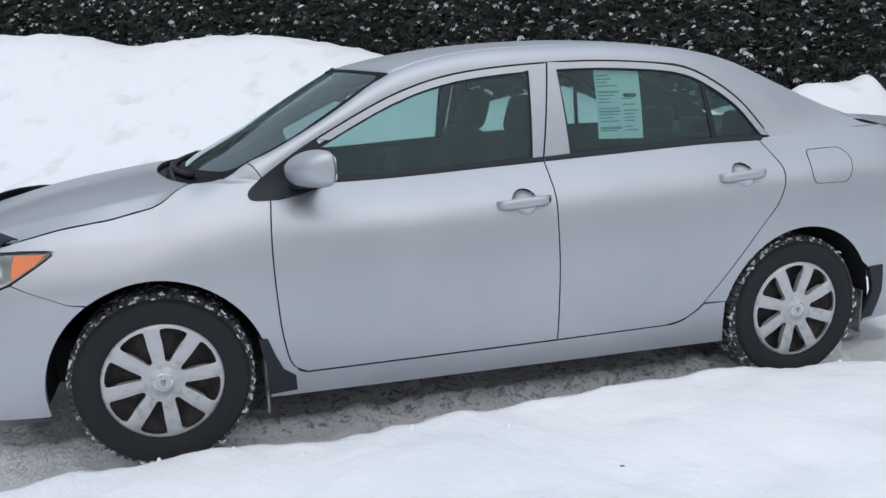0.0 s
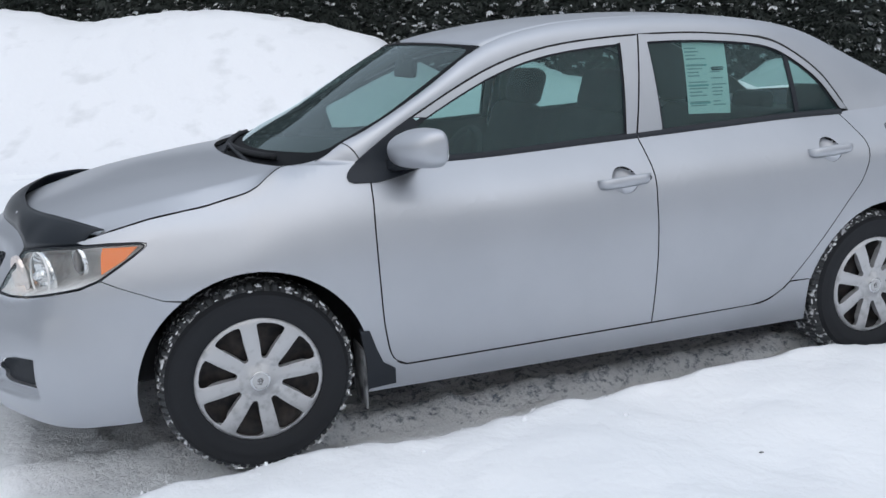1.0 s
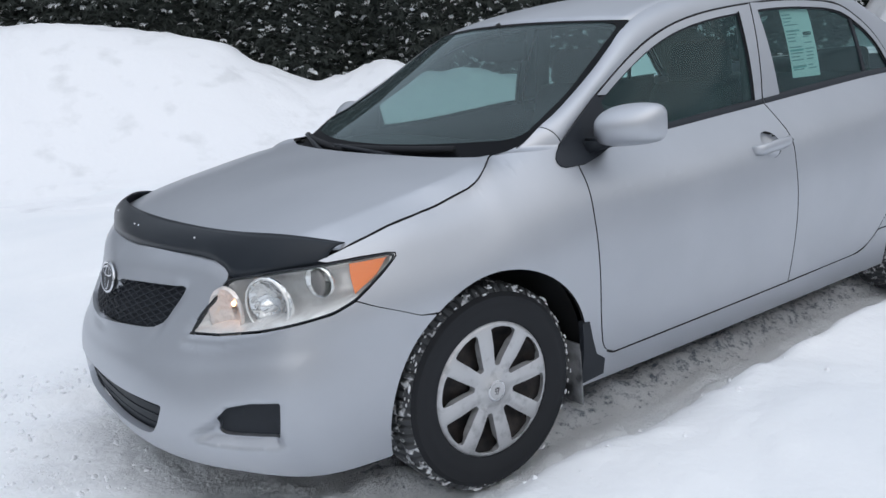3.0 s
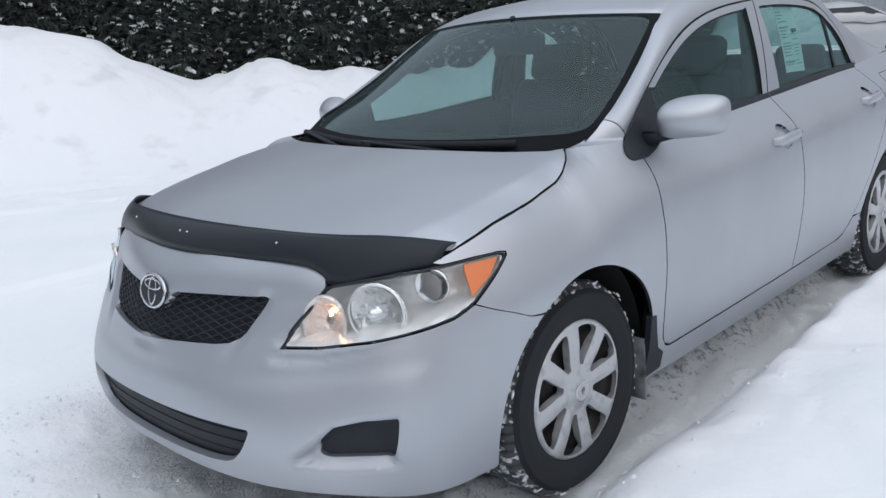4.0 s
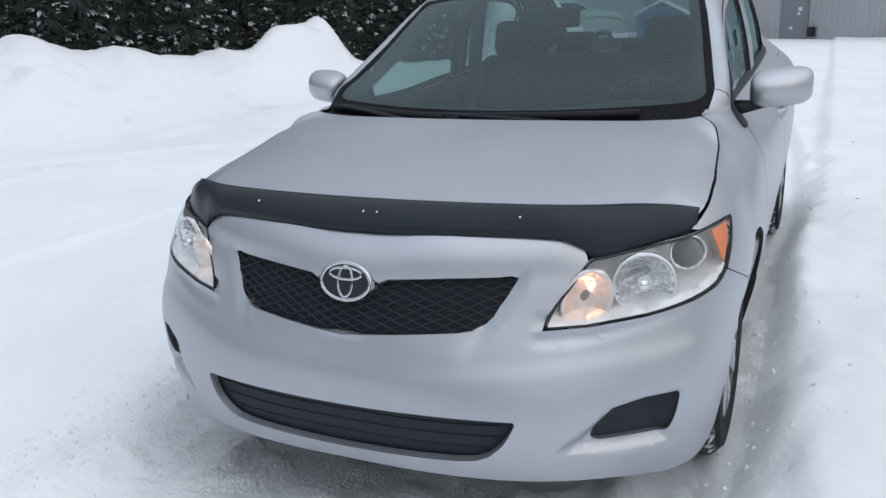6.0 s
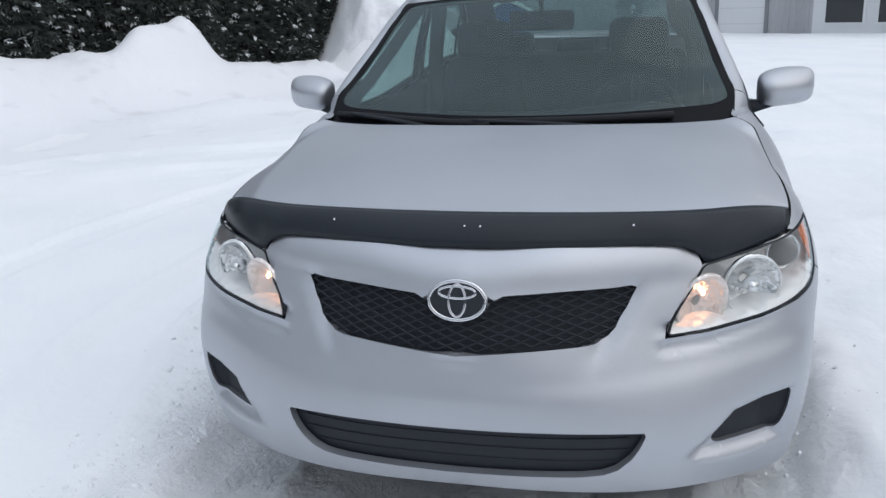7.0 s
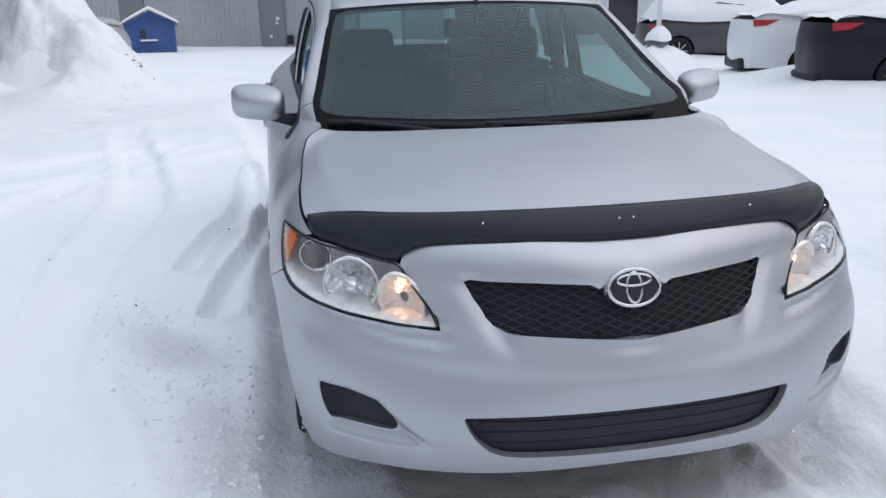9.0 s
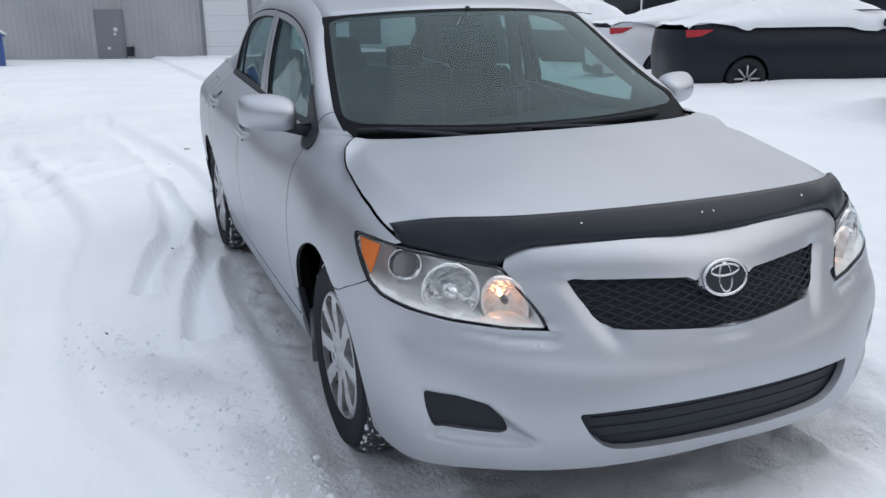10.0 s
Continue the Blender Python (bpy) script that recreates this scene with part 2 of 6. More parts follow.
def sheet(outline, mapping, step, holes=(), flange=0.012, lift=0.0, seal=True, mid=BODY_MID):
    """A bmesh of the flat polygon, cut into cells of about step and laid on a curved surface by mapping(u, v) ->
    Vector.
    flange: depth by which its rim is folded behind the surface. seal: dark rim, its gap shade set as colour."""
    bm = bmesh.new()
    edges = []
    for ring in (outline, *holes):
        clean = [p for i, p in enumerate(ring) if (Vector(p[:2]) - Vector(ring[i - 1][:2])).length > 1e-5]
        vs = [bm.verts.new((p[0], p[1], 0)) for p in clean]
        edges += [bm.edges.new((vs[i - 1], vs[i])) for i in range(len(vs))]
    bmesh.ops.triangle_fill(bm, edges=edges, use_beauty=True, use_dissolve=False)
    us, vs = [v.co.x for v in bm.verts], [v.co.y for v in bm.verts]
    su, sv = step if isinstance(step, tuple) else (step, step)
    for axis, lo, hi, s in ((0, min(us), max(us), su), (1, min(vs), max(vs), sv)):
        n = int((hi - lo) / s) + 1
        for k in range(1, n):
            co, no = [0, 0, 0], [0, 0, 0]
            co[axis], no[axis] = lo + (hi - lo) * k / n, 1
            bmesh.ops.bisect_plane(bm, geom=bm.verts[:] + bm.edges[:] + bm.faces[:], dist=1e-6, plane_co=co, plane_no=no)
    flat = {v: (v.co.x, v.co.y) for v in bm.verts}
    e = 1e-3
    normals = {}
    for v, (a, b) in flat.items():
        p = mapping(a, b)
        n = (mapping(a + e, b) - mapping(a - e, b)).cross(mapping(a, b + e) - mapping(a, b - e)).normalized()
        if n.dot(p - mid) < 0:
            n = -n
        normals[v] = n
        v.co = p + n * lift
    bmesh.ops.recalc_face_normals(bm, faces=bm.faces[:])
    if sum(f.normal.dot(normals[f.verts[0]]) for f in bm.faces) < 0:
        bmesh.ops.reverse_faces(bm, faces=bm.faces[:])
    for f in bm.faces:
        f.material_index = 0
    if flange:
        rim = [ed for ed in bm.edges if ed.is_boundary]
        got = bmesh.ops.extrude_edge_only(bm, edges=rim)["geom"]
        source = {tuple(round(c, 6) for c in v.co): n for v, n in normals.items()}
        for v in [g for g in got if isinstance(g, bmesh.types.BMVert)]:
            n = source.get(tuple(round(c, 6) for c in v.co))
            if n is not None:
                v.co -= n * flange
        for ed in rim:
            ed.smooth = False
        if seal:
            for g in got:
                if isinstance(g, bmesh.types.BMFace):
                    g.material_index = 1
    return bm


def grid_sheet(fn, nu, nv, closed_u=False):
    """A grid of quads of fn(s, t), s and t from 0 to 1."""
    bm = bmesh.new()
    rows = [[bm.verts.new(fn(i / nu, j / nv)) for j in range(nv + 1)] for i in range(nu if closed_u else nu + 1)]
    for i in range(nu):
        a, b = rows[i], rows[(i + 1) % len(rows)]
        for j in range(nv):
            bm.faces.new((a[j], b[j], b[j + 1], a[j + 1]))
    return bm


def thicken(bm, depth):
    """Give an open sheet a back, depth behind its faces, and sides."""
    bmesh.ops.recalc_face_normals(bm, faces=bm.faces[:])
    bmesh.ops.solidify(bm, geom=bm.faces[:], thickness=depth)
    return bm


def flip_y(bm):
    for v in bm.verts:
        v.co.y = -v.co.y
    bmesh.ops.reverse_faces(bm, faces=bm.faces[:])
    return bm


def box(bm, lo, hi, bevel=0.0, segments=2):
    m = Matrix.LocRotScale((Vector(lo) + Vector(hi)) / 2, None, Vector(hi) - Vector(lo))
    got = bmesh.ops.create_cube(bm, size=1, matrix=m)["verts"]
    if bevel:
        bmesh.ops.bevel(bm, geom=list({e for v in got for e in v.link_edges}), offset=bevel, segments=segments, affect="EDGES", profile=0.5)
    return got


def tube(bm, points, radius, sides=8, closed=False, taper=None):
    """A round bar along points."""
    P, rings = [Vector(p) for p in points], []
    for i, p in enumerate(P):
        a = P[i - 1] if (i > 0 or closed) else p
        b = P[(i + 1) % len(P)] if (i + 1 < len(P) or closed) else p
        d = (b - a).normalized()
        side = d.cross((0, 0, 1))
        side = side.normalized() if side.length > 0.05 else d.cross((0, 1, 0)).normalized()
        up = side.cross(d)
        r = radius * (taper(i / (len(P) - 1)) if taper else 1)
        rings.append([bm.verts.new(p + (side * math.cos(k * math.tau / sides) + up * math.sin(k * math.tau / sides)) * r) for k in range(sides)])
    for i in range(len(P) if closed else len(P) - 1):
        a, b = rings[i], rings[(i + 1) % len(P)]
        for k in range(sides):
            bm.faces.new((a[k], a[(k + 1) % sides], b[(k + 1) % sides], b[k]))
    if not closed:
        bm.faces.new(rings[0][::-1])
        bm.faces.new(rings[-1])
    return bm


def lathe(bm, profile, segments=48, axis="y"):
    """Turn (radius, along) pairs round the y axis."""
    rows = []
    for r, h in profile:
        rows.append([bm.verts.new((r * math.cos(k * math.tau / segments), h, r * math.sin(k * math.tau / segments))) for k in range(segments)])
    for a, b in zip(rows, rows[1:]):
        for k in range(segments):
            bm.faces.new((a[k], a[(k + 1) % segments], b[(k + 1) % segments], b[k]))
    return bm

# ---------------------------------------------------------------- the sedan's body surfaces (half, y > 0; front at -x)
XE, XR = -1.45, 1.62                      # where the nose and the tail begin to curve round
SHX = (-1.72, -1.65, -1.59, -1.505, -1.417, -1.346, -1.289, -1.246, -1.21, -1.165, -1.14, -1.0, -0.9, -0.6, 0.0, 0.5, 0.9, 1.25, 1.8, 2.1)
SHZ = (0.836, 0.853, 0.867, 0.879, 0.890, 0.906, 0.919, 0.940, 0.968, 0.988, 0.990, 0.987, 0.985, 0.975, 1.0, 1.025, 1.043, 1.047, 1.078, 1.074)
SHY = (0.735, 0.749, 0.756, 0.758, 0.757, 0.756, 0.749, 0.736, 0.718, 0.688, 0.673, 0.732, 0.735, 0.705, 0.705, 0.705, 0.70, 0.675, 0.63, 0.60)
T_LEVELS = (0.18, 0.30, 0.45, 0.62, 0.76, 0.88, 0.95, 1.0)
NOSE_Z = (0.15, 0.20, 0.26, 0.34, 0.42, 0.55, 0.62, 0.73, 0.779, 0.82, 0.87)
NOSE_X = (-2.06, -2.135, -2.18, -2.208, -2.215, -2.203, -2.185, -2.139, -2.11, -2.06, -1.97)


def shoulder_z(x):
    return cub(SHX, SHZ, x)


def shoulder_y(x):
    return cub(SHX, SHY, x)


# a calmer line for the skin below it, which the fender's edge cuts
CALM_X = (-1.45, -1.35, -1.2, -1.0, -0.9, -0.75, -0.6, 0.0, 0.5, 0.9, 1.25, 1.8, 2.1)
CALM_Z = (0.886, 0.902, 0.942, 0.980, 0.985, 0.978, 0.975, 1.0, 1.025, 1.043, 1.047, 1.078, 1.074)
CALM_Y = (0.757, 0.752, 0.738, 0.738, 0.735, 0.717, 0.705, 0.705, 0.705, 0.70, 0.675, 0.63, 0.60)


def side_y(x, z):
    """Half width of the body below the shoulder line."""
    if XE < x < XE + 0.25:
        x = XE + (x - XE) * smooth01(0, 0.25, x - XE)
    top = cub((-1.5, -1.3, -0.8, 0, 0.9, 1.3, 1.75), (0.878, 0.872, 0.860, 0.858, 0.853, 0.848, 0.825), x)
    low = cub((-1.5, -1.0, -0.8, 0, 0.9, 1.3, 1.75), (0.816, 0.812, 0.812, 0.812, 0.808, 0.81, 0.79), x)
    drop = cub((-1.5, -1.2, -0.8), (0.045, 0.042, 0.036), x)
    k = cub((-1.5, -1.2, -0.8), (0.6, 0.5, 0.45), x)
    yb, zb = cub(CALM_X, CALM_Y, x), cub(CALM_X, CALM_Z, x)
    if z > zb:
        return yb - cub((-1.25, -1.21, -1.165, -1.14, -1.05, -0.9), (0.4, 0.5, 1.3, 1.9, 1.6, 0.5), x) * (z - zb)
    tuck = cub((-1.5, -1.4, -1.1), (0.024, 0.024, 0.0), x)
    ys = (low - 0.03, low, low + 0.62 * (top - tuck - low), top - tuck, top - 0.006 - 0.3 * tuck, top - drop, yb + k * (top - drop - yb), yb)
    return cub(T_LEVELS, ys, z / zb)


def nose_powers(z):
    s = smooth01(0.36, 0.68, z)
    return 2.6 + 0.1 * s, 2.68 - 1.24 * s


def corner_bulge(a, z):
    """How far the lamps and the bumper's corners swell past the plain curve of the nose."""
    return cub((0.30, 0.42, 0.52, 0.60, 0.80, 0.88), (0.034, 0.040, 0.050, 0.048, 0.040, 0.030), z) * math.exp(-(((abs(a) - 0.70) / 0.155) ** 2))


def band(a, z):
    """The skin round the car. a: 0 at the nose's middle, 1 at its corner's end, then metres along the side past it."""
    if a <= 1.0:
        p, q = nose_powers(z)
        xn = cub(NOSE_Z, NOSE_X, z)
        sign = 1 if a >= 0 else -1
        w = abs(a) * math.pi / 2
        out = corner_bulge(a, z)
        return Vector((XE - (XE - xn) * max(math.cos(w), 0.0) ** (2 / p) - 0.75 * out, sign * (side_y(XE, z) * math.sin(w) ** (2 / q) + 0.66 * out), z))
    x = XE + a - 1.0
    if x <= XR:
        return Vector((x, side_y(x, z), z))
    w = (x - XR) / 1.0 * math.pi / 2
    tail = cub((0.2, 0.35, 0.55, 0.75, 0.95, 1.05), (2.18, 2.31, 2.325, 2.30, 2.26, 2.23), z)
    return Vector((XR + (tail - XR) * math.sin(w) ** (2 / 2.6), side_y(XR, z) * max(math.cos(w), 0.0) ** (2 / 2.6), z))


def a_y(y, z):
    """The band coordinate of the nose at half width y."""
    if y < 0.43:
        q = nose_powers(z)[1]
        return math.asin(min(1.0, y / side_y(XE, z)) ** (q / 2)) * 2 / math.pi
    lo, hi = 0.0, 1.0
    for _ in range(30):
        mid = (lo + hi) / 2
        lo, hi = (mid, hi) if band(mid, z).y < y else (lo, mid)
    return lo


def a_x(x, z):
    """The band coordinate at x."""
    if x >= XE:
        return 1.0 + x - XE
    lo, hi = 0.0, 1.0
    for _ in range(30):
        mid = (lo + hi) / 2
        lo, hi = (mid, hi) if band(mid, z).x < x else (lo, mid)
    return lo


def on_nose(pairs):
    return [(a_y(y, z), z) for y, z in pairs]


def on_side(pairs):
    return [(a_x(x, z), z) for x, z in pairs]


def hood_edge(x):
    return shoulder_z(x) if x > -1.72 else cub((-2.1, -1.9, -1.72), (0.765, 0.815, 0.836), x)


@functools.lru_cache(maxsize=None)
def hood_half(x):
    """Half width of the hood: where the fender's top edge runs."""
    if x >= XE:
        return side_y(x, shoulder_z(x))
    z = hood_edge(x)
    return band(a_x(x, z), z).y if x > -1.72 else 0.74


def hood_z(x, y):
    """A nearly flat middle out to a soft crease, then a steeper fall to the fenders."""
    mid = cub((-2.12, -2.08, -2.0, -1.9, -1.7, -1.5, -1.25, -1.1), (0.77, 0.805, 0.846, 0.877, 0.928, 0.962, 0.992, 1.0), x)
    edge, half = hood_edge(x), hood_half(x)
    crease = min(cub((-2.1, -1.9, -1.75, -1.5, -1.3, -1.2, -1.1), (0.50, 0.595, 0.660, 0.688, 0.685, 0.650, 0.60), x), half - 0.04)
    at_crease = min(cub((-2.1, -1.9, -1.79, -1.65, -1.47, -1.38, -1.29, -1.2, -1.14), (0.785, 0.840, 0.866, 0.893, 0.926, 0.942, 0.957, 0.974, 0.988), x), mid - 0.004)
    q = abs(y)
    if q <= crease:
        return mid - (mid - at_crease) * (q / crease) ** 2.7
    return at_crease + (edge - at_crease) * (q - crease) / (half - crease)


def hood_map(x, y):
    return Vector((x, y, hood_z(x, y)))


# outer line of the roof rail (top of the door openings) and its inner line (edges of the glass and the roof)
RAIL_OUT = curve_through([(-0.93, 0.735, 0.990), (-0.926, 0.7345, 0.992), (-0.922, 0.734, 0.995), (-0.915, 0.733, 1.000), (-0.80, 0.712, 1.077), (-0.655, 0.679, 1.157), (-0.385, 0.63, 1.285), (-0.16, 0.618, 1.348), (0.24, 0.608, 1.384),
                          (0.58, 0.606, 1.382), (0.845, 0.608, 1.351), (0.98, 0.618, 1.288), (1.095, 0.635, 1.205), (1.19, 0.658, 1.10), (1.24, 0.675, 1.047)], 6)
RAIL_IN = curve_through([(-1.14, 0.673, 0.988), (-1.08, 0.668, 0.991), (-1.02, 0.681, 1.010), (-0.959, 0.686, 1.050), (-0.868, 0.670, 1.088), (-0.66, 0.628, 1.198), (-0.40, 0.567, 1.352), (-0.16, 0.545, 1.418), (0.24, 0.525, 1.449),
                         (0.60, 0.52, 1.447), (0.90, 0.515, 1.422), (1.12, 0.51, 1.372), (1.38, 0.525, 1.26), (1.62, 0.555, 1.155), (1.84, 0.59, 1.080)], 6)
SEAM, ROOF_0, ROOF_1 = 3 / 14, 6 / 14, 11 / 14      # places along the rail: pillar seam, ends of the roof


def along(line, s):
    f = min(max(s, 0.0), 1.0) * (len(line) - 1)
    i = min(int(f), len(line) - 2)
    return Vector(line[i]).lerp(Vector(line[i + 1]), f - i)


def rail(s, t):
    a, b = along(RAIL_OUT, s), along(RAIL_IN, s)
    p = a.lerp(b, t)
    if s < SEAM:
        x = p.x
        foot = Vector((x, side_y(x, shoulder_z(x) - 0.002), shoulder_z(x) - 0.002))
        p = foot.lerp(p, smooth01(0.0, 0.5, s / SEAM) if t not in (0, 1) else smooth01(0.0, 0.2, s / SEAM))
    if s > 0.93:
        p = p.lerp(Vector((p.x, shoulder_y(p.x), shoulder_z(p.x) - 0.001)), smooth01(0.93, 1.0, s))
    bulge = (1 - smooth01(0.9, 1.0, s)) * 0.018 * 4 * t * (1 - t) * smooth01(0.0, 0.32, s)
    return p + Vector((0, 0.8, 0.75)).normalized() * bulge


def cabin_y(x, z):
    """Half width of the windows and door frames above the belt."""
    f = z - 1.0
    y = 0.706 - 0.12 * f - 0.34 * f * max(f, 0.0)
    lean = cub((-0.92, -0.834, -0.775, -0.716, -0.607, -0.385, -0.16, 0.1), (-0.040, -0.030, -0.019, -0.0105, 0.004, 0.012, 0.005, 0.0), x)
    lean *= smooth01(1.0, 1.1, z) if lean > 0 else 1
    return y - 0.035 * max(0.0, x - 0.3) ** 2 - 0.05 * max(0.0, -0.45 - x) ** 2 - lean


def roof_pt(s, t):
    """s from the windscreen's top to the rear glass's top, t from edge to edge."""
    k = ROOF_0 + (ROOF_1 - ROOF_0) * s
    e = along(RAIL_IN, k)
    y = (2 * t - 1)
    crown = 0.034 * (1 - y * y)
    bow = cub((0, 0.2, 0.8, 1), (-0.130, -0.03, 0.02, 0.08), s) * (1 - y * y)
    crown += 0.015 * (1 - y * y) * cub((0, 0.3, 1), (-0.6, 0.0, -0.2), s)
    return Vector((e.x + bow, e.y * y, e.z + crown))


SCREEN_X = (-1.13, -1.05, -0.957, -0.868, -0.774, -0.639, -0.50, -0.40)
SCREEN_Y = (0.672, 0.680, 0.684, 0.668, 0.650, 0.623, 0.592, 0.568)
SCREEN_Z = (0.960, 0.998, 1.046, 1.085, 1.129, 1.209, 1.294, 1.352)


def windscreen_pt(s, t):
    """s from the base to the top, t from edge to edge."""
    x = -1.13 + 0.73 * s
    e = Vector((x, cub(SCREEN_X, SCREEN_Y, x), cub(SCREEN_X, SCREEN_Z, x)))
    y = 2 * t - 1
    bow = -(0.162 - 0.032 * s + 0.03 * math.sin(s * math.pi)) * (1 - abs(y) ** 2.2)
    e.z -= 0.012 * max(0.0, (abs(y) - 0.78) / 0.22) * max(0.0, 1 - s / 0.23)
    return Vector((e.x + bow, e.y * y, e.z + (0.034 - 0.009) * s * (1 - y * y) - 0.03 * (1 - s) * (1 - y * y)))


def rear_glass_pt(s, t):
    e = along(RAIL_IN, ROOF_1 + (0.993 - ROOF_1) * s)
    y = 2 * t - 1
    return Vector((e.x + (0.08 + 0.06 * s) * (1 - y * y), e.y * y, e.z + 0.03 * (1 - y * y)))


def trunk_pt(s, t):
    """s from the rear glass to the tail, t from edge to edge."""
    y = 2 * t - 1
    x0 = 1.84 + 0.14 * (1 - y * y)
    x1 = 2.05 + 0.20 * (1 - abs(y) ** 2.5)
    w = 0.632 - 0.012 * s
    return Vector((x0 + (x1 - x0) * s, w * y, 1.076 + 0.022 * (1 - y * y) - 0.010 * s))

# ---------------------------------------------------------------- the silver sedan
car = thing("sedan_car", "silver four-door sedan parked on snow, side lamps lit", "car")
GAP = 0.0026


def put(name, bm, mat, parent, side, label="", smooth=True):
    return part(name, bm if side > 0 else flip_y(bm), mat, parent, label, smooth)


def both(name, make, mat, parent, label=""):
    """The part on the right side, and its mirror image on the left."""
    return part(name, make(), mat, parent, label), part(name, flip_y(make()), mat, parent, label)


def arc(cx, cz, r, a0, a1, n=14):
    return [(cx + r * math.cos(radians(a0 + (a1 - a0) * k / n)), cz + r * math.sin(radians(a0 + (a1 - a0) * k / n))) for k in range(n + 1)]


def ellipse(cx, cz, rx, rz, n=24):
    return [(cx + rx * math.cos(k * math.tau / n), cz + rz * math.sin(k * math.tau / n)) for k in range(n)]


ARCH = 0.368
FW, RW = (-1.3, 0.315), (1.3, 0.315)
DOOR_FRONT = curve_through([(-0.885, 0.955), (-0.897, 0.80), (-0.892, 0.60), (-0.875, 0.43), (-0.845, 0.325), (-0.80, 0.297)], 5)
DOOR_REAR = curve_through([(0.66, 0.313), (0.735, 0.328), (0.80, 0.365), (0.88, 0.455), (1.062, 0.687), (1.165, 0.81), (1.195, 0.925), (1.18, 0.98), (1.155, 1.044)], 5)
B_X = 0.186
HANDLES = {"f": (0.046, 0.866), "r": (1.000, 0.914)}
FUEL = rounded([(1.350, 0.994), (1.525, 0.999), (1.552, 0.965), (1.535, 0.905), (1.505, 0.858), (1.335, 0.858), (1.325, 0.905)], 0.022)


def belt_z(x):
    return shoulder_z(x) - 0.004


def bring(pairs):
    return [(1.0 + x - XE, z) for x, z in pairs]


def fender():
    top = [(x, shoulder_z(x) - 0.002) for x in (-0.90, -0.96, -1.02, -1.08, -1.12, -1.14, -1.165, -1.19, -1.21, -1.228, -1.246, -1.268, -1.289, -1.346, -1.417, -1.45)]
    front = [(-1.505, 0.877), (-1.59, 0.865), (-1.65, 0.851), (-1.72, 0.834), (-1.795, 0.812), (-1.78, 0.807), (-1.70, 0.8105), (-1.625, 0.8095), (-1.601, 0.8055), (-1.602, 0.795), (-1.621, 0.781), (-1.652, 0.760), (-1.738, 0.706), (-1.69, 0.6825), (-1.63, 0.6585), (-1.57, 0.632)]
    rear = [(-0.95, 0.235), (-0.86, 0.235), (-0.856, 0.292)] + [(x - GAP * 2, z) for x, z in DOOR_FRONT[::-1] if z > 0.31]
    return sheet(on_side(top + front + arc(FW[0] - 0.004, FW[1] + 0.002, ARCH + 0.004, 124, -12, 26) + rear), band, (0.014, 0.022))


both("front_fender", fender, paint, car)


def front_door():
    ring = DOOR_FRONT + [(B_X - GAP, 0.307), (B_X - 0.012 - GAP, 0.75), (B_X - 0.014 - GAP, belt_z(B_X))] + [(x, belt_z(x)) for x in (0.0, -0.2, -0.4, -0.6, -0.75)]
    return sheet(on_side(ring), band, 0.035, [bring(ellipse(*HANDLES["f"], 0.052, 0.047))])


def rear_door():
    ring = [(B_X + GAP, 0.307)] + DOOR_REAR + [(x, belt_z(x)) for x in (1.0, 0.8, 0.6, 0.4)] + [(B_X - 0.014 + GAP, belt_z(B_X)), (B_X - 0.012 + GAP, 0.75)]
    return sheet(on_side(ring), band, 0.035, [bring(ellipse(*HANDLES["r"], 0.052, 0.047))])


doors = {"f": both("front_door", front_door, paint, car), "r": both("rear_door", rear_door, paint, car)}


def handle_cup(key):
    cx, cz = HANDLES[key]

    def dish(a, z):
        r = ((a - 1.0 + XE - cx) / 0.052) ** 2 + ((z - cz) / 0.047) ** 2
        return band(a, z) - Vector((0, 0.034 * max(0.0, 1 - r) ** 0.5, 0))

    return sheet(bring(ellipse(cx, cz, 0.052, 0.047)), dish, 0.012, (), 0)


def handle_bar(key):
    cx, cz = HANDLES[key]
    tilt = 0.014
    bm, pts = bmesh.new(), []
    for k in range(13):
        s = k / 12
        x = cx - 0.113 + 0.216 * s
        y = side_y(x, cz) + 0.004 + 0.026 * min(1.0, 9 * s, 7 * (1 - s)) ** 0.6
        pts.append((x, y, cz + tilt * (s - 0.5)))
    rings = []
    for i, (x, y, z) in enumerate(pts):
        h = 0.0205 * (0.82 if i in (0, 12) else 1.0) * (1.05 - 0.2 * abs(i / 6 - 1))
        rings.append([bm.verts.new((x, y + dy, z + dz * h)) for dy, dz in ((-0.012, -0.8), (-0.002, -1), (0.004, -0.55), (0.006, 0), (0.004, 0.55), (-0.002, 1), (-0.012, 0.8))])
    for a, b in zip(rings, rings[1:]):
        for j in range(7):
            bm.faces.new((a[j], a[(j + 1) % 7], b[(j + 1) % 7], b[j]))
    bm.faces.new(rings[0][::-1])
    bm.faces.new(rings[-1])
    bmesh.ops.recalc_face_normals(bm, faces=bm.faces[:])
    return bm


for key in "fr":
    for k, side in enumerate((1, -1)):
        put("handle_recess", handle_cup(key), paint, doors[key][k], side)
        bar = put("door_handle", handle_bar(key), paint, doors[key][k], side, "silver painted pull handle")
        if key == "f" and side < 0:
            bm = bmesh.new()
            lathe(bm, [(0.0005, 0.0), (0.007, 0.0), (0.009, -0.002), (0.009, -0.006)], 20)
            for v in bm.verts:
                v.co = Vector((v.co.x + 0.132, v.co.y + side_y(0.13, 0.87) + 0.0295, v.co.z + 0.872))
            part("key_hole", flip_y(bm), black_plastic, bar.parent)


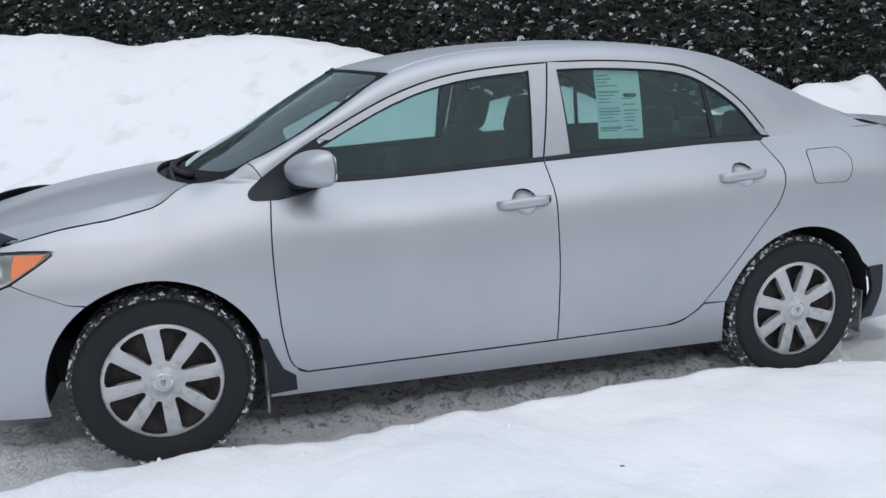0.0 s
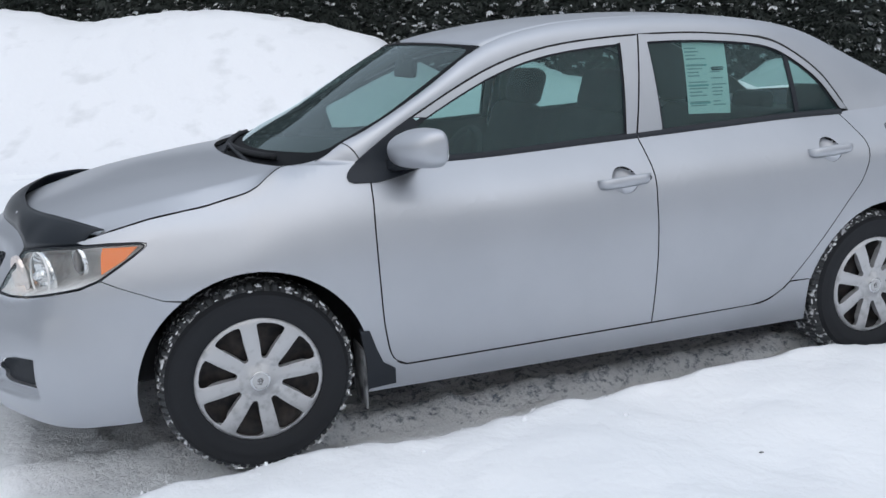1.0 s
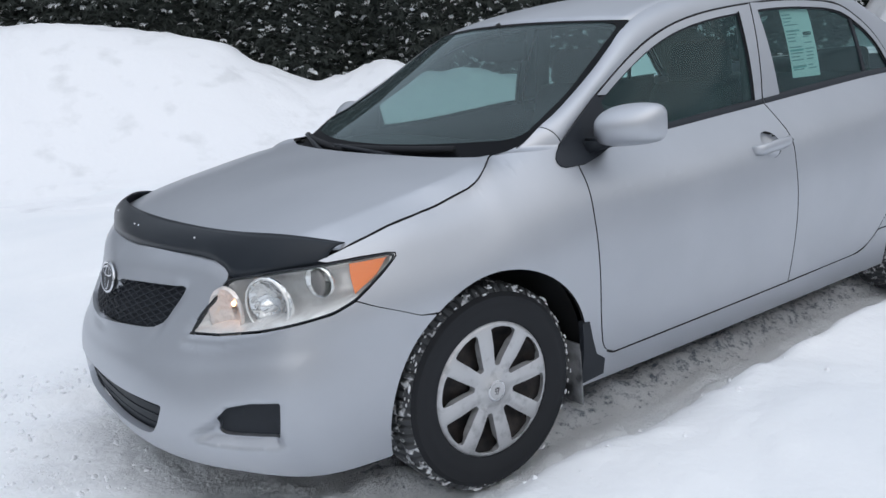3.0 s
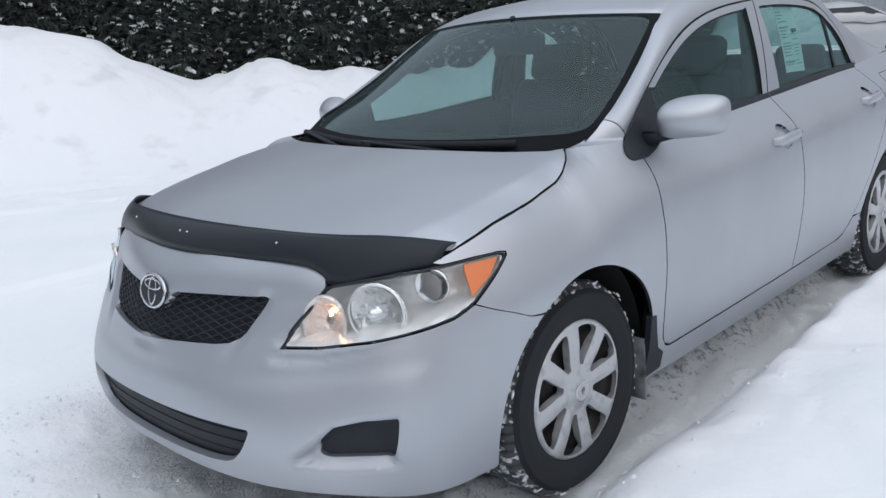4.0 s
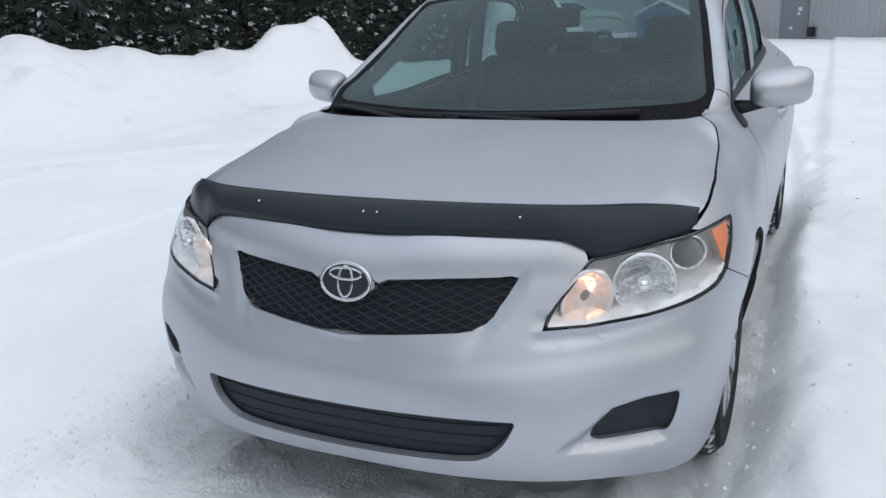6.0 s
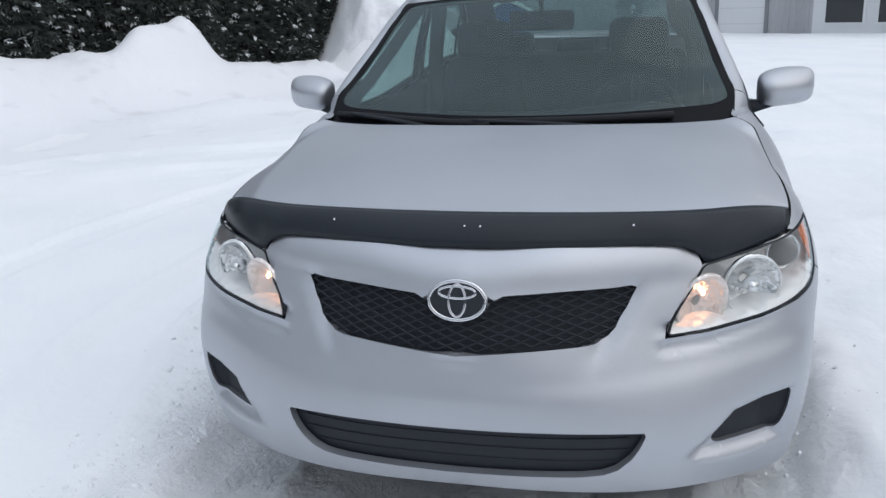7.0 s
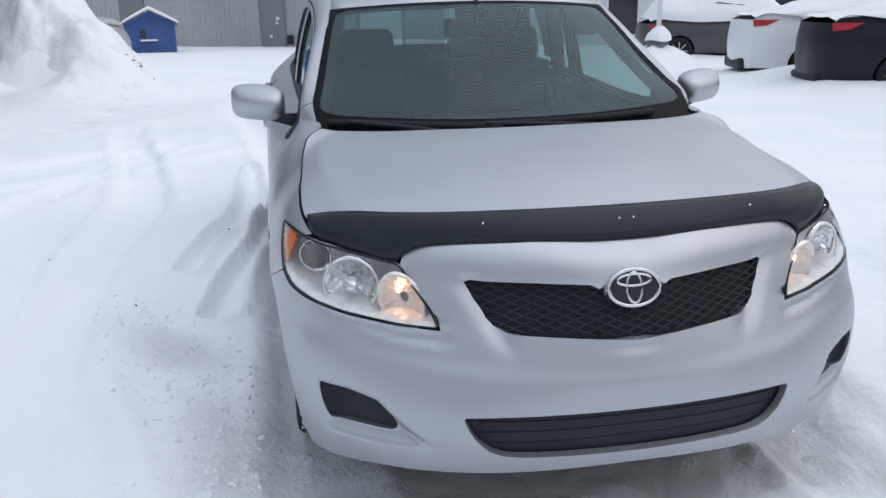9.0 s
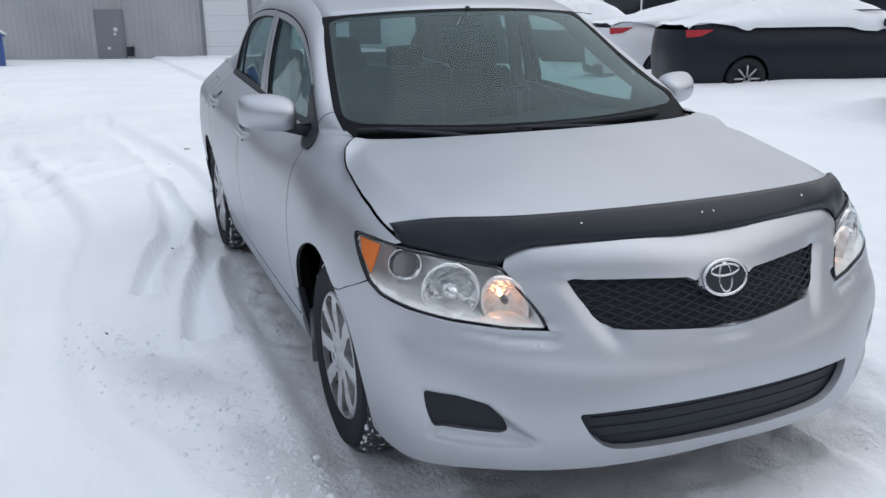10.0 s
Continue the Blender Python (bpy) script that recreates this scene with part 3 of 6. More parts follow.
def rocker():
    ring = [(-0.935, 0.205), (-0.93, 0.23), (-0.853, 0.231), (-0.852, 0.308), (-0.838, 0.3085), (-0.822, 0.2975), (-0.80, 0.2905), (0.19, 0.3005), (0.70, 0.3095), (0.745, 0.322), (0.812, 0.364), (0.834, 0.3875), (0.935, 0.3885), (0.94, 0.30), (0.955, 0.205)]
    return sheet(on_side(ring), band, 0.04)


both("rocker_panel", rocker, paint, car)


def quarter():
    edge = [(x + GAP * 2, z) for x, z in DOOR_REAR if z > 0.391]
    ring = [p for p in edge if p[0] < 1.3] + [(1.22, 1.05), (1.4, shoulder_z(1.4)), (1.62, shoulder_z(1.62)), (1.84, shoulder_z(1.84)), (2.1, 1.072), (2.62, 1.065), (2.62, 0.25), (1.70, 0.22)]
    return sheet(bring(ring + arc(*RW, ARCH, 168, -18, 26)[::-1]), band, 0.035, [bring(FUEL)])


both("rear_quarter_panel", quarter, paint, car)


def fuel_door():
    mid = Vector((sum(p[0] for p in FUEL) / len(FUEL), sum(p[1] for p in FUEL) / len(FUEL)))
    return sheet(bring([tuple(mid + (Vector(p) - mid) * 0.965) for p in FUEL]), band, 0.03)


put("fuel_door", fuel_door(), paint, car, -1)
put("fuel_door", fuel_door(), paint, car, 1)

# front bumper with its openings, (half width, height)
GRILLE = [(0.0, 0.732), (0.062, 0.732), (0.084, 0.720), (0.104, 0.729), (0.24, 0.734), (0.385, 0.7365), (0.399, 0.731), (0.379, 0.69), (0.356, 0.650), (0.340, 0.633), (0.312, 0.620), (0.125, 0.610), (0.06, 0.606), (0.0, 0.601)]
LOWER = [(0.0, 0.436), (0.20, 0.437), (0.33, 0.435), (0.422, 0.431), (0.426, 0.424), (0.396, 0.368), (0.366, 0.340), (0.335, 0.327), (0.29, 0.322), (0.0, 0.316)]
FOG = [(0.757, 0.471), (0.739, 0.362), (0.598, 0.360), (0.580, 0.372), (0.594, 0.414), (0.626, 0.449), (0.686, 0.466)]
FOG_HOLLOW = [(0.764, 0.478), (0.750, 0.336), (0.64, 0.329), (0.495, 0.341), (0.584, 0.420), (0.620, 0.455), (0.69, 0.473)]


def mirrored(pairs):
    """A closed outline across the middle from its half, (a, z)."""
    return pairs + [(-a, z) for a, z in pairs[::-1] if a > 1e-6]


def inside(p, ring):
    hit, (x, y) = False, p
    for (x0, y0), (x1, y1) in zip(ring, ring[1:] + ring[:1]):
        if (y0 > y) != (y1 > y) and x < (x1 - x0) * (y - y0) / (y1 - y0) + x0:
            hit = not hit
    return hit


def rim_gap(x, y, ring):
    """Distance from a place within a flat outline to its rim, 0 outside it."""
    if not inside((x, y), ring):
        return 0.0
    best = 1.0
    for (x0, y0), (x1, y1) in zip(ring, ring[1:] + ring[:1]):
        dx, dy = x1 - x0, y1 - y0
        k = min(1.0, max(0.0, ((x - x0) * dx + (y - y0) * dy) / (dx * dx + dy * dy)))
        best = min(best, math.hypot(x - x0 - k * dx, y - y0 - k * dy))
    return best


LAMP_LOW = [(0.430, 0.6185), (0.463, 0.620), (0.56, 0.6245), (0.68, 0.6425), (0.75, 0.66)]
SHELF = (0.018, 0.022, 0.020, 0.009, 0.002)


def lamp_shelf(y, z):
    """A strip below the lamp that leans back away from it and ends in a small ledge."""
    best, w, p = 1.0, 0.0, Vector((y, z))
    for (s, e), (w0, w1) in zip(zip(LAMP_LOW, LAMP_LOW[1:]), zip(SHELF, SHELF[1:])):
        s, e = Vector(s), Vector(e)
        k = min(1.0, max(0.0, (p - s).dot(e - s) / (e - s).length_squared))
        d = (p - s.lerp(e, k)).length
        if d < best:
            best, w = d, w0 + (w1 - w0) * k
    return 0.55 * min(best, w) * smooth01(w + 0.016, w, best) * smooth01(0.432, 0.475, y)


def nose(a, z):
    """The bumper's skin: the band with its sculpted hollows and folds."""
    p = band(a, z)
    y = abs(p.y)
    sink = -0.006 * smooth01(0.545, 0.50, z - 0.10 * y * y) * smooth01(0.0, 0.05, z - 0.2)
    if y > 0.48 and z < 0.48:
        sink += 0.032 * smooth01(0.0, 0.026, rim_gap(y, z, FOG_HOLLOW))
    if 0.43 < y < 0.76 and 0.56 < z < 0.68:
        sink += lamp_shelf(y, z)
    if y < 0.46 and 0.56 < z < 0.78:
        s, e = Vector((0.404, 0.742)), Vector((0.322, 0.612))
        k = (Vector((y, z)) - s).dot(e - s) / (e - s).length_squared
        sink += 0.016 * max(0.0, 1 - (Vector((y, z)) - s.lerp(e, k)).length / 0.034) * smooth01(-0.12, 0.25, k) * smooth01(1.5, 0.8, k)
        sink += 0.010 * math.exp(-((y / 0.055) ** 2) - ((z - 0.588) / 0.012) ** 2)
    if z > 0.73:
        p.x -= 0.026 * smooth01(0.73, 0.83, z) * smooth01(0.0, 0.25, y) * smooth01(0.56, 0.47, y)
    d = Vector((1, -0.55 * p.y, 0)).normalized().lerp(Vector((0.45, -0.9 if p.y > 0 else 0.9, 0)), smooth01(0.60, 0.78, y))
    return p + d * sink * smooth01(0.83, 0.77, y)


def bumper():
    top = on_nose([(0.0, 0.832), (0.25, 0.831), (0.45, 0.825), (0.515, 0.812), (0.533, 0.79)])
    low = on_nose([(0.543, 0.766), (0.501, 0.70), (0.463, 0.620), (0.56, 0.6245), (0.68, 0.6425)]) + on_side([(-1.80, 0.681), (-1.7415, 0.7035), (-1.69, 0.680), (-1.63, 0.656), (-1.57, 0.6295)])
    arch = on_side(arc(FW[0] - 0.004, FW[1] + 0.002, ARCH + 0.004, 125.5, 192, 14))
    bottom = on_side([(-1.675, 0.236)]) + on_nose([(0.78, 0.238), (0.7, 0.246), (0.6, 0.256), (0.45, 0.266), (0.3, 0.272), (0.15, 0.275), (0.0, 0.277)])
    holes = [mirrored(on_nose(GRILLE)), mirrored(on_nose(LOWER))]
    fog = rounded(on_nose(FOG), 0.012)
    holes += [fog, [(-a, z) for a, z in fog]]
    return sheet(mirrored(top + low + arch + bottom), nose, (0.011, 0.011), holes, 0.020, seal=False)


front_bumper = part("front_bumper", bumper(), paint, car, "silver front bumper with grille openings")


def behind(depth):
    def f(a, z):
        p = band(a, z)
        return p + Vector((depth, -depth * 0.55 * p.y, 0))
    return f


def spread(pairs, k=1.12):
    mz = sum(p[1] for p in pairs) / len(pairs)
    return [(a * k, mz + (z - mz) * k) for a, z in pairs]


part("grille_backing", sheet(spread(mirrored(on_nose(GRILLE))), behind(0.030), 0.05, (), 0), black_plastic, front_bumper)
part("lower_grille_backing", sheet(spread(mirrored(on_nose(LOWER))), behind(0.019), 0.05, (), 0), black_plastic, front_bumper)
for side in (1, -1):
    f = on_nose(FOG)
    c = Vector((sum(p[0] for p in f) / len(f), sum(p[1] for p in f) / len(f)))
    put("fog_lamp_cover", sheet([tuple(c + (Vector(p) - c) * 1.04) for p in f], lambda a, z: nose(a, z) + Vector((0.010, -0.008 if a > 0 else 0.008, 0)), 0.02, (), 0), black_plastic, front_bumper, side, "blank black fog lamp cover")


def signed_nose(y, z, depth):
    p = band(a_y(abs(y), z), z)
    return Vector((p.x + depth, y, z))


def grille_mesh():
    bm, ring = bmesh.new(), [(y, z) for y, z in GRILLE] + [(-y, z) for y, z in GRILLE[::-1]]
    for sign in (1, -1):
        for k in range(-26, 27):
            run = []
            for j in range(141):
                y = -0.42 + 0.006 * j
                z = 0.665 + sign * 0.40 * (y - k * 0.0485)
                if inside((y, z), ring):
                    run.append(signed_nose(y, z, 0.018))
                else:
                    if len(run) > 2:
                        tube(bm, run, 0.0027, 4)
                    run = []
            if len(run) > 2:
                tube(bm, run, 0.0027, 4)
    return bm


part("grille_mesh", grille_mesh(), black_plastic, front_bumper, "black diamond pattern grille")
for z0 in (0.353, 0.383, 0.411):
    bm = bmesh.new()
    w = 0.36 if z0 < 0.36 else 0.39
    tube(bm, [signed_nose(-w + 2 * w * k / 24, z0, 0.0185) for k in range(25)], 0.0016, 6)
    part("lower_grille_bar", bm, black_plastic, front_bumper)

# oval badge: chrome rings in front of a silver boss
badge = part("badge_boss", lathe(bmesh.new(), [(0.001, 0.012), (0.06, 0.010), (0.078, 0.0), (0.084, -0.02)], 40), paint, front_bumper)
badge.matrix_world = Matrix.Translation((-2.126, 0, 0.716)) @ Matrix.Rotation(radians(90), 4, "Z") @ Matrix.Rotation(radians(14), 4, "X") @ Matrix.Diagonal((0.86, 1, 0.66, 1))


def oval(rx, rz, r, cz=0.0, n=40):
    bm = bmesh.new()
    tube(bm, [(rx * math.cos(k * math.tau / n), 0, cz + rz * math.sin(k * math.tau / n)) for k in range(n)], r, 8, True)
    return bm


BADGE = Matrix.Translation((-2.144, 0, 0.720)) @ Matrix.Rotation(radians(90), 4, "Z") @ Matrix.Rotation(radians(14), 4, "X") @ Matrix.Diagonal((1.08, 1, 1.04, 1))
for rx, rz, r, cz in ((0.061, 0.043, 0.0048, 0), (0.018, 0.036, 0.004, 0), (0.040, 0.0135, 0.004, 0.018)):
    ring = part("badge_ring", oval(rx, rz, r, cz), chrome, front_bumper, "chrome ring")
    ring.matrix_world = BADGE
bm = bmesh.new()
bmesh.ops.create_circle(bm, cap_ends=True, radius=1, segments=40, matrix=Matrix.Rotation(radians(90), 4, "X") @ Matrix.Diagonal((0.06, 0.042, 1, 1)))
disc = part("badge_field", bm, black_plastic, front_bumper)
disc.matrix_world = BADGE @ Matrix.Translation((0, 0.003, 0))

# hood
HOOD_SIDE = [(x, hood_half(x) - 0.0045) for x in (-1.70, -1.65, -1.59, -1.505, -1.45, -1.40, -1.346, -1.289, -1.265, -1.246, -1.228, -1.21, -1.185, -1.165, -1.148)]
HOOD_HALF = [(-2.05, 0.0), (-2.02, 0.25), (-1.955, 0.45), (-1.885, 0.612), (-1.772, 0.735), (-1.56, 0.732), (-1.45, 0.731), (-1.35, 0.727), (-1.25, 0.7175), (-1.195, 0.6995), (-1.16, 0.682), (-1.132, 0.660), (-1.175, 0.60), (-1.235, 0.45), (-1.283, 0.2), (-1.292, 0.0)]
hood_ring = curve_through(HOOD_HALF[:5], 4) + HOOD_SIDE + curve_through(HOOD_HALF[12:], 3)
hood = part("hood", sheet(hood_ring + [(x, -y) for x, y in hood_ring[::-1] if y > 1e-6], hood_map, (0.03, 0.014), (), 0.015), paint, car)

# black stone deflector along the hood's front edge
DEF_LOW = curve_through([(-2.066, 0.0, 0.822), (-2.062, 0.10, 0.822), (-2.040, 0.25, 0.822), (-1.990, 0.44, 0.818), (-1.975, 0.50, 0.811), (-1.964, 0.535, 0.792), (-1.960, 0.552, 0.772), (-1.918, 0.625, 0.782), (-1.862, 0.69, 0.790), (-1.778, 0.757, 0.803)], 5)
DEF_TOP = curve_through([(-1.985, 0.0, 0.889), (-1.983, 0.10, 0.889), (-1.97, 0.25, 0.888), (-1.935, 0.45, 0.886), (-1.895, 0.55, 0.883), (-1.845, 0.63, 0.879), (-1.79, 0.695, 0.868), (-1.716, 0.755, 0.847)], 5)


def deflector_pt(s, t):
    q = abs(2 * s - 1)
    a, b = along(DEF_LOW, q), along(DEF_TOP, q)
    p = a.lerp(b, t) + Vector((-0.010, 0, 0.012)) * 4 * t * (1 - t)
    return Vector((p.x, p.y * (1 if s > 0.5 else -1), p.z))


deflector = part("hood_deflector", thicken(grid_sheet(deflector_pt, 60, 6), 0.004), gloss_black, car, "black acrylic stone deflector on hood edge")
for y in (-0.25, -0.035, 0.0, 0.225):
    bm = bmesh.new()
    bmesh.ops.create_uvsphere(bm, u_segments=12, v_segments=6, radius=0.0035, matrix=Matrix.Translation(deflector_pt(0.5 + 0.5 * y / 0.74, 0.48)))
    part("fastener", bm, chrome, deflector)

# roof, rails, glass
part("roof", thicken(grid_sheet(roof_pt, 24, 24), 0.02), paint, car)
both("roof_rail", lambda: grid_sheet(lambda s, t: rail(SEAM + 0.0035 + (1 - SEAM - 0.0035) * s, t), 72, 8), paint, car)
both("pillar_base", lambda: grid_sheet(lambda s, t: rail(SEAM * s, t), 16, 10), paint, car)
part("trunk_lid", grid_sheet(trunk_pt, 4, 16), paint, car)
windscreen = part("windscreen", grid_sheet(windscreen_pt, 16, 24), screen_glass, car, "tinted glass")
part("rear_window", grid_sheet(rear_glass_pt, 10, 20), glass, car, "tinted glass")


def frit():
    """The black border of the windscreen, just inside the glass."""
    ring = rounded([(-1, -1), (1, -1), (1, 1), (-1, 1)], 0.02)
    hole = rounded([(-0.968, -0.66), (0.968, -0.66), (0.962, 0.965), (-0.962, 0.965)], 0.12, 6)
    return sheet(ring, lambda u, v: windscreen_pt((v + 1) / 2, (u + 1) / 2) + Vector((-0.002, 0, 0.002)), 0.1, [hole], 0)


part("windscreen_border", frit(), frit_black, windscreen)


def cowl_pt(s, t):
    a = windscreen_pt(0.06, t)
    y = a.y * 0.985
    xr = cub((0, 0.2, 0.45, 0.675, 0.72), (-1.315, -1.305, -1.255, -1.16, -1.13), abs(y))
    b = Vector((xr, y, hood_z(xr, y) - 0.022))
    return b.lerp(a - Vector((0, 0, 0.004)), s)


part("cowl", grid_sheet(cowl_pt, 4, 24), black_plastic, car, "black plastic cowl below windscreen")


def wiper(pivot, tip_t, tip_s, n0):
    bm = bmesh.new()
    p0, p1 = Vector(pivot), windscreen_pt(tip_s, tip_t) + Vector((-0.02, 0, 0.02))
    mid = p0.lerp(p1, 0.45) + Vector((-0.010, 0, 0.008))
    tube(bm, curve_through([p0, mid, p1], 6), 0.012, 6, taper=lambda s: 1.1 - 0.5 * s)
    bmesh.ops.create_cone(bm, cap_ends=True, segments=14, radius1=0.02, radius2=0.014, depth=0.03, matrix=Matrix.Translation(p0))
    ob = part("wiper", bm, black_plastic, car, "black wiper resting on windscreen")
    bm = bmesh.new()
    tube(bm, [windscreen_pt(tip_s + 0.012 * math.sin(k / 10 * math.pi), n0 + (tip_t - n0) * 1.12 * k / 10) + Vector((-0.012, 0, 0.012)) for k in range(11)], 0.012, 6)
    part("wiper_blade", bm, rubber, ob)


wiper((-1.205, -0.42, 0.950), 0.60, 0.11, 0.14)
wiper((-1.25, 0.18, 0.950), 0.93, 0.10, 0.56)


# door frames and side windows, (x, z)
def offset_rail(d, lo=0.0, hi=1.0, n=60):
    pts = []
    for k in range(n + 1):
        p, q = along(RAIL_OUT, lo + (hi - lo) * k / n), along(RAIL_OUT, min(1, lo + (hi - lo) * k / n + 0.004))
        t = Vector((q.x - p.x, q.z - p.z))
        if t.length < 1e-6:
            continue
        t.normalize()
        pts.append((p.x + t.y * d, p.z - t.x * d))
    return pts


def cabin_map(x, z):
    return Vector((x, cabin_y(x, z), z))


def door_frame(front):
    outer = [p for p in offset_rail(0.0068) if p[1] > belt_z(p[0]) + 0.004]
    inner = [p for p in offset_rail(0.032) if p[1] > belt_z(p[0]) + 0.012]
    if front:
        o = [p for p in outer if -0.715 < p[0] < B_X + 0.035]
        w = [p for p in inner if -0.675 < p[0] < B_X - 0.05]
        ring = o + [(B_X + 0.037, 1.384 - GAP), (B_X - 0.018, 1.0), (0.128, 0.999), (0.145, 1.352)] + w[::-1]
    else:
        o = [p for p in outer if B_X + 0.045 < p[0]]
        w = [p for p in inner if 0.27 < p[0]]
        ring = [(B_X - 0.011, 1.0), (B_X + 0.044, 1.384 - GAP)] + o + w[::-1] + [(0.262, 1.352), (0.288, 1.006)]
    return sheet(ring, cabin_map, 0.05, (), 0.014)


def pane_ring(front, d):
    inner = [p for p in offset_rail(d) if p[1] > belt_z(p[0])]
    e = d - 0.028
    if front:
        w = [p for p in inner if -0.72 < p[0] < B_X - 0.05]
        return w + [(0.15 - e, 1.356 - e), (0.135 - e, belt_z(0.1) + e)] + [(x, belt_z(x) + e) for x in (-0.3, -0.70)]
    w = [p for p in inner if 0.27 < p[0]]
    return w + [(x, belt_z(x) + e) for x in (0.9, 0.6)] + [(0.288 + e, belt_z(0.288) + e), (0.258 + e, 1.356 - e)]


def at_depth(back):
    return lambda x, z: cabin_map(x, z) - Vector((0, back, 0))


def belt_strip(front):
    x0, x1 = (-0.665, B_X - 0.014) if front else (B_X - 0.011, 1.175)
    bm, rings = bmesh.new(), []
    for k in range(21):
        x = x0 + (x1 - x0) * k / 20
        z, y = belt_z(x), shoulder_y(x)
        rings.append([bm.verts.new((x, y + dy, z + dz)) for dy, dz in ((-0.02, -0.006), (0.007, -0.008), (0.009, 0.0), (0.003, 0.014), (-0.014, 0.018))])
    for a, b in zip(rings, rings[1:]):
        for j in range(4):
            bm.faces.new((a[j], b[j], b[j + 1], a[j + 1]))
    bmesh.ops.recalc_face_normals(bm, faces=bm.faces[:])
    return bm


def door_seal():
    """The black rubber in the gap round the door openings."""
    bm = bmesh.new()
    tube(bm, [(x, cabin_y(x, z) - 0.009, z) for x, z in offset_rail(0.003, 0.08, 0.985) if z > belt_z(x) + 0.004], 0.0075, 6)
    return bm


both("door_seal", door_seal, seal_and_gap_shade, car)
for front, key in ((True, "f"), (False, "r")):
    for k, side in enumerate((1, -1)):
        door = doors[key][k]
        put("window_frame", door_frame(front), paint, door, side)
        put("window_pane", sheet(pane_ring(front, 0.028), at_depth(0.012), 0.08, (), 0), glass, door, side, "tinted glass")
        put("window_seal", sheet(pane_ring(front, 0.024), at_depth(0.0085), 0.08, [pane_ring(front, 0.040)], 0.004), black_plastic, door, side, "black rubber seal")
        put("belt_moulding", belt_strip(front), black_plastic, door, side, "black belt moulding")
        if not front:
            put("window_divider", sheet([(0.905, 1.295), (0.927, 1.288), (0.965, 1.045), (0.942, 1.045)], at_depth(0.006), 0.05, (), 0.008), black_plastic, door, side)


# mirrors
def corner_trim(x, z):
    zs = shoulder_z(x)
    y = cabin_y(x, z) if z > zs else side_y(x, z) + (cabin_y(x, zs) - side_y(x, zs)) * smooth01(zs - 0.05, zs, z)
    return Vector((x, y + 0.006, z))


def mirror_shell():
    bm = bmesh.new()
    bmesh.ops.create_uvsphere(bm, u_segments=40, v_segments=28, radius=1)
    for v in bm.verts:
        x, y, z = v.co
        e = 4.2
        n = (abs(x) ** 1.9 + abs(y) ** e + abs(z) ** e) ** (1 / e) if x < 0 else (abs(x) ** e + abs(y) ** e + abs(z) ** e) ** (1 / e)
        x, y, z = x / n, y / n, z / n
        if x > 0:
            x *= 0.45
        top = (1 - 0.16 * max(0.0, -y) ** 1.5 - 0.07 * max(0.0, y)) if z > 0 else 1
        if x < 0:
            z *= 1 - (0.42 if z > 0 else 0.10) * (-x) ** 1.5
        v.co = (-0.768 + 0.088 * x * (1 - 0.15 * y) + 0.030 * (y + 1), 0.873 + 0.096 * y, 1.037 + 0.065 * z * top + (0.004 + 0.004 * (z < 0)) * y)
    for f in bm.faces:
        if f.calc_center_median().z < 0.977 and f.calc_center_median().y < 0.83:
            f.material_index = 1
    return bm


def mirror_glass():
    ring = rounded([(-0.076, -0.046), (0.076, -0.044), (0.072, 0.048), (-0.066, 0.05)], 0.03, 6)
    return sheet(ring, lambda u, v: Vector((-0.768 + 0.064 + 0.031 * (u / 0.096), 0.873 + u, 1.037 + v)), 0.04, (), 0.004)


def mirror_arm():
    bm = bmesh.new()
    a = [(-0.84, 0.71, 0.940), (-0.70, 0.70, 0.945), (-0.69, 0.70, 0.985), (-0.82, 0.70, 1.0)]
    b = [(-0.80, 0.83, 0.974), (-0.735, 0.83, 0.974), (-0.735, 0.82, 0.995), (-0.80, 0.82, 0.995)]
    va, vb = [bm.verts.new(p) for p in a], [bm.verts.new(p) for p in b]
    for k in range(4):
        bm.faces.new((va[k], va[(k + 1) % 4], vb[(k + 1) % 4], vb[k]))
    bm.faces.new(va[::-1]), bm.faces.new(vb)
    bmesh.ops.bevel(bm, geom=bm.edges[:], offset=0.008, segments=2, affect="EDGES")
    bmesh.ops.recalc_face_normals(bm, faces=bm.faces[:])
    return bm


TRIANGLE = [(-0.945, 0.930), (-0.962, 0.937), (-0.967, 0.948), (-0.962, 0.961), (-0.947, 0.976), (-0.917, 0.998), (-0.875, 1.029), (-0.832, 1.056), (-0.773, 1.093), (-0.722, 1.122), (-0.71, 1.124), (-0.70, 1.113), (-0.655, 0.970), (-0.70, 0.958), (-0.78, 0.940), (-0.862, 0.928)]
for side in (1, -1):
    put("corner_trim", sheet(TRIANGLE, corner_trim, 0.03, (), 0.012), black_plastic, car, side, "black plastic triangle at mirror base")
    m = put("door_mirror", mirror_shell(), paint, car, side, "silver shell door mirror")
    put("mirror_arm", mirror_arm(), black_plastic, m, side)
    put("mirror_glass", mirror_glass(), chrome, m, side, "mirror glass")

# head lamps
LAMP = on_nose([(0.468, 0.624), (0.505, 0.70), (0.547, 0.768), (0.630, 0.785), (0.70, 0.797)]) + on_side([(-1.78, 0.804), (-1.70, 0.807), (-1.625, 0.8065), (-1.607, 0.8025), (-1.608, 0.795), (-1.626, 0.781), (-1.657, 0.7615), (-1.744, 0.7075), (-1.80, 0.686)]) + on_nose([(0.68, 0.647), (0.56, 0.628)])
LAMP = rounded(LAMP, 0.012, 3)


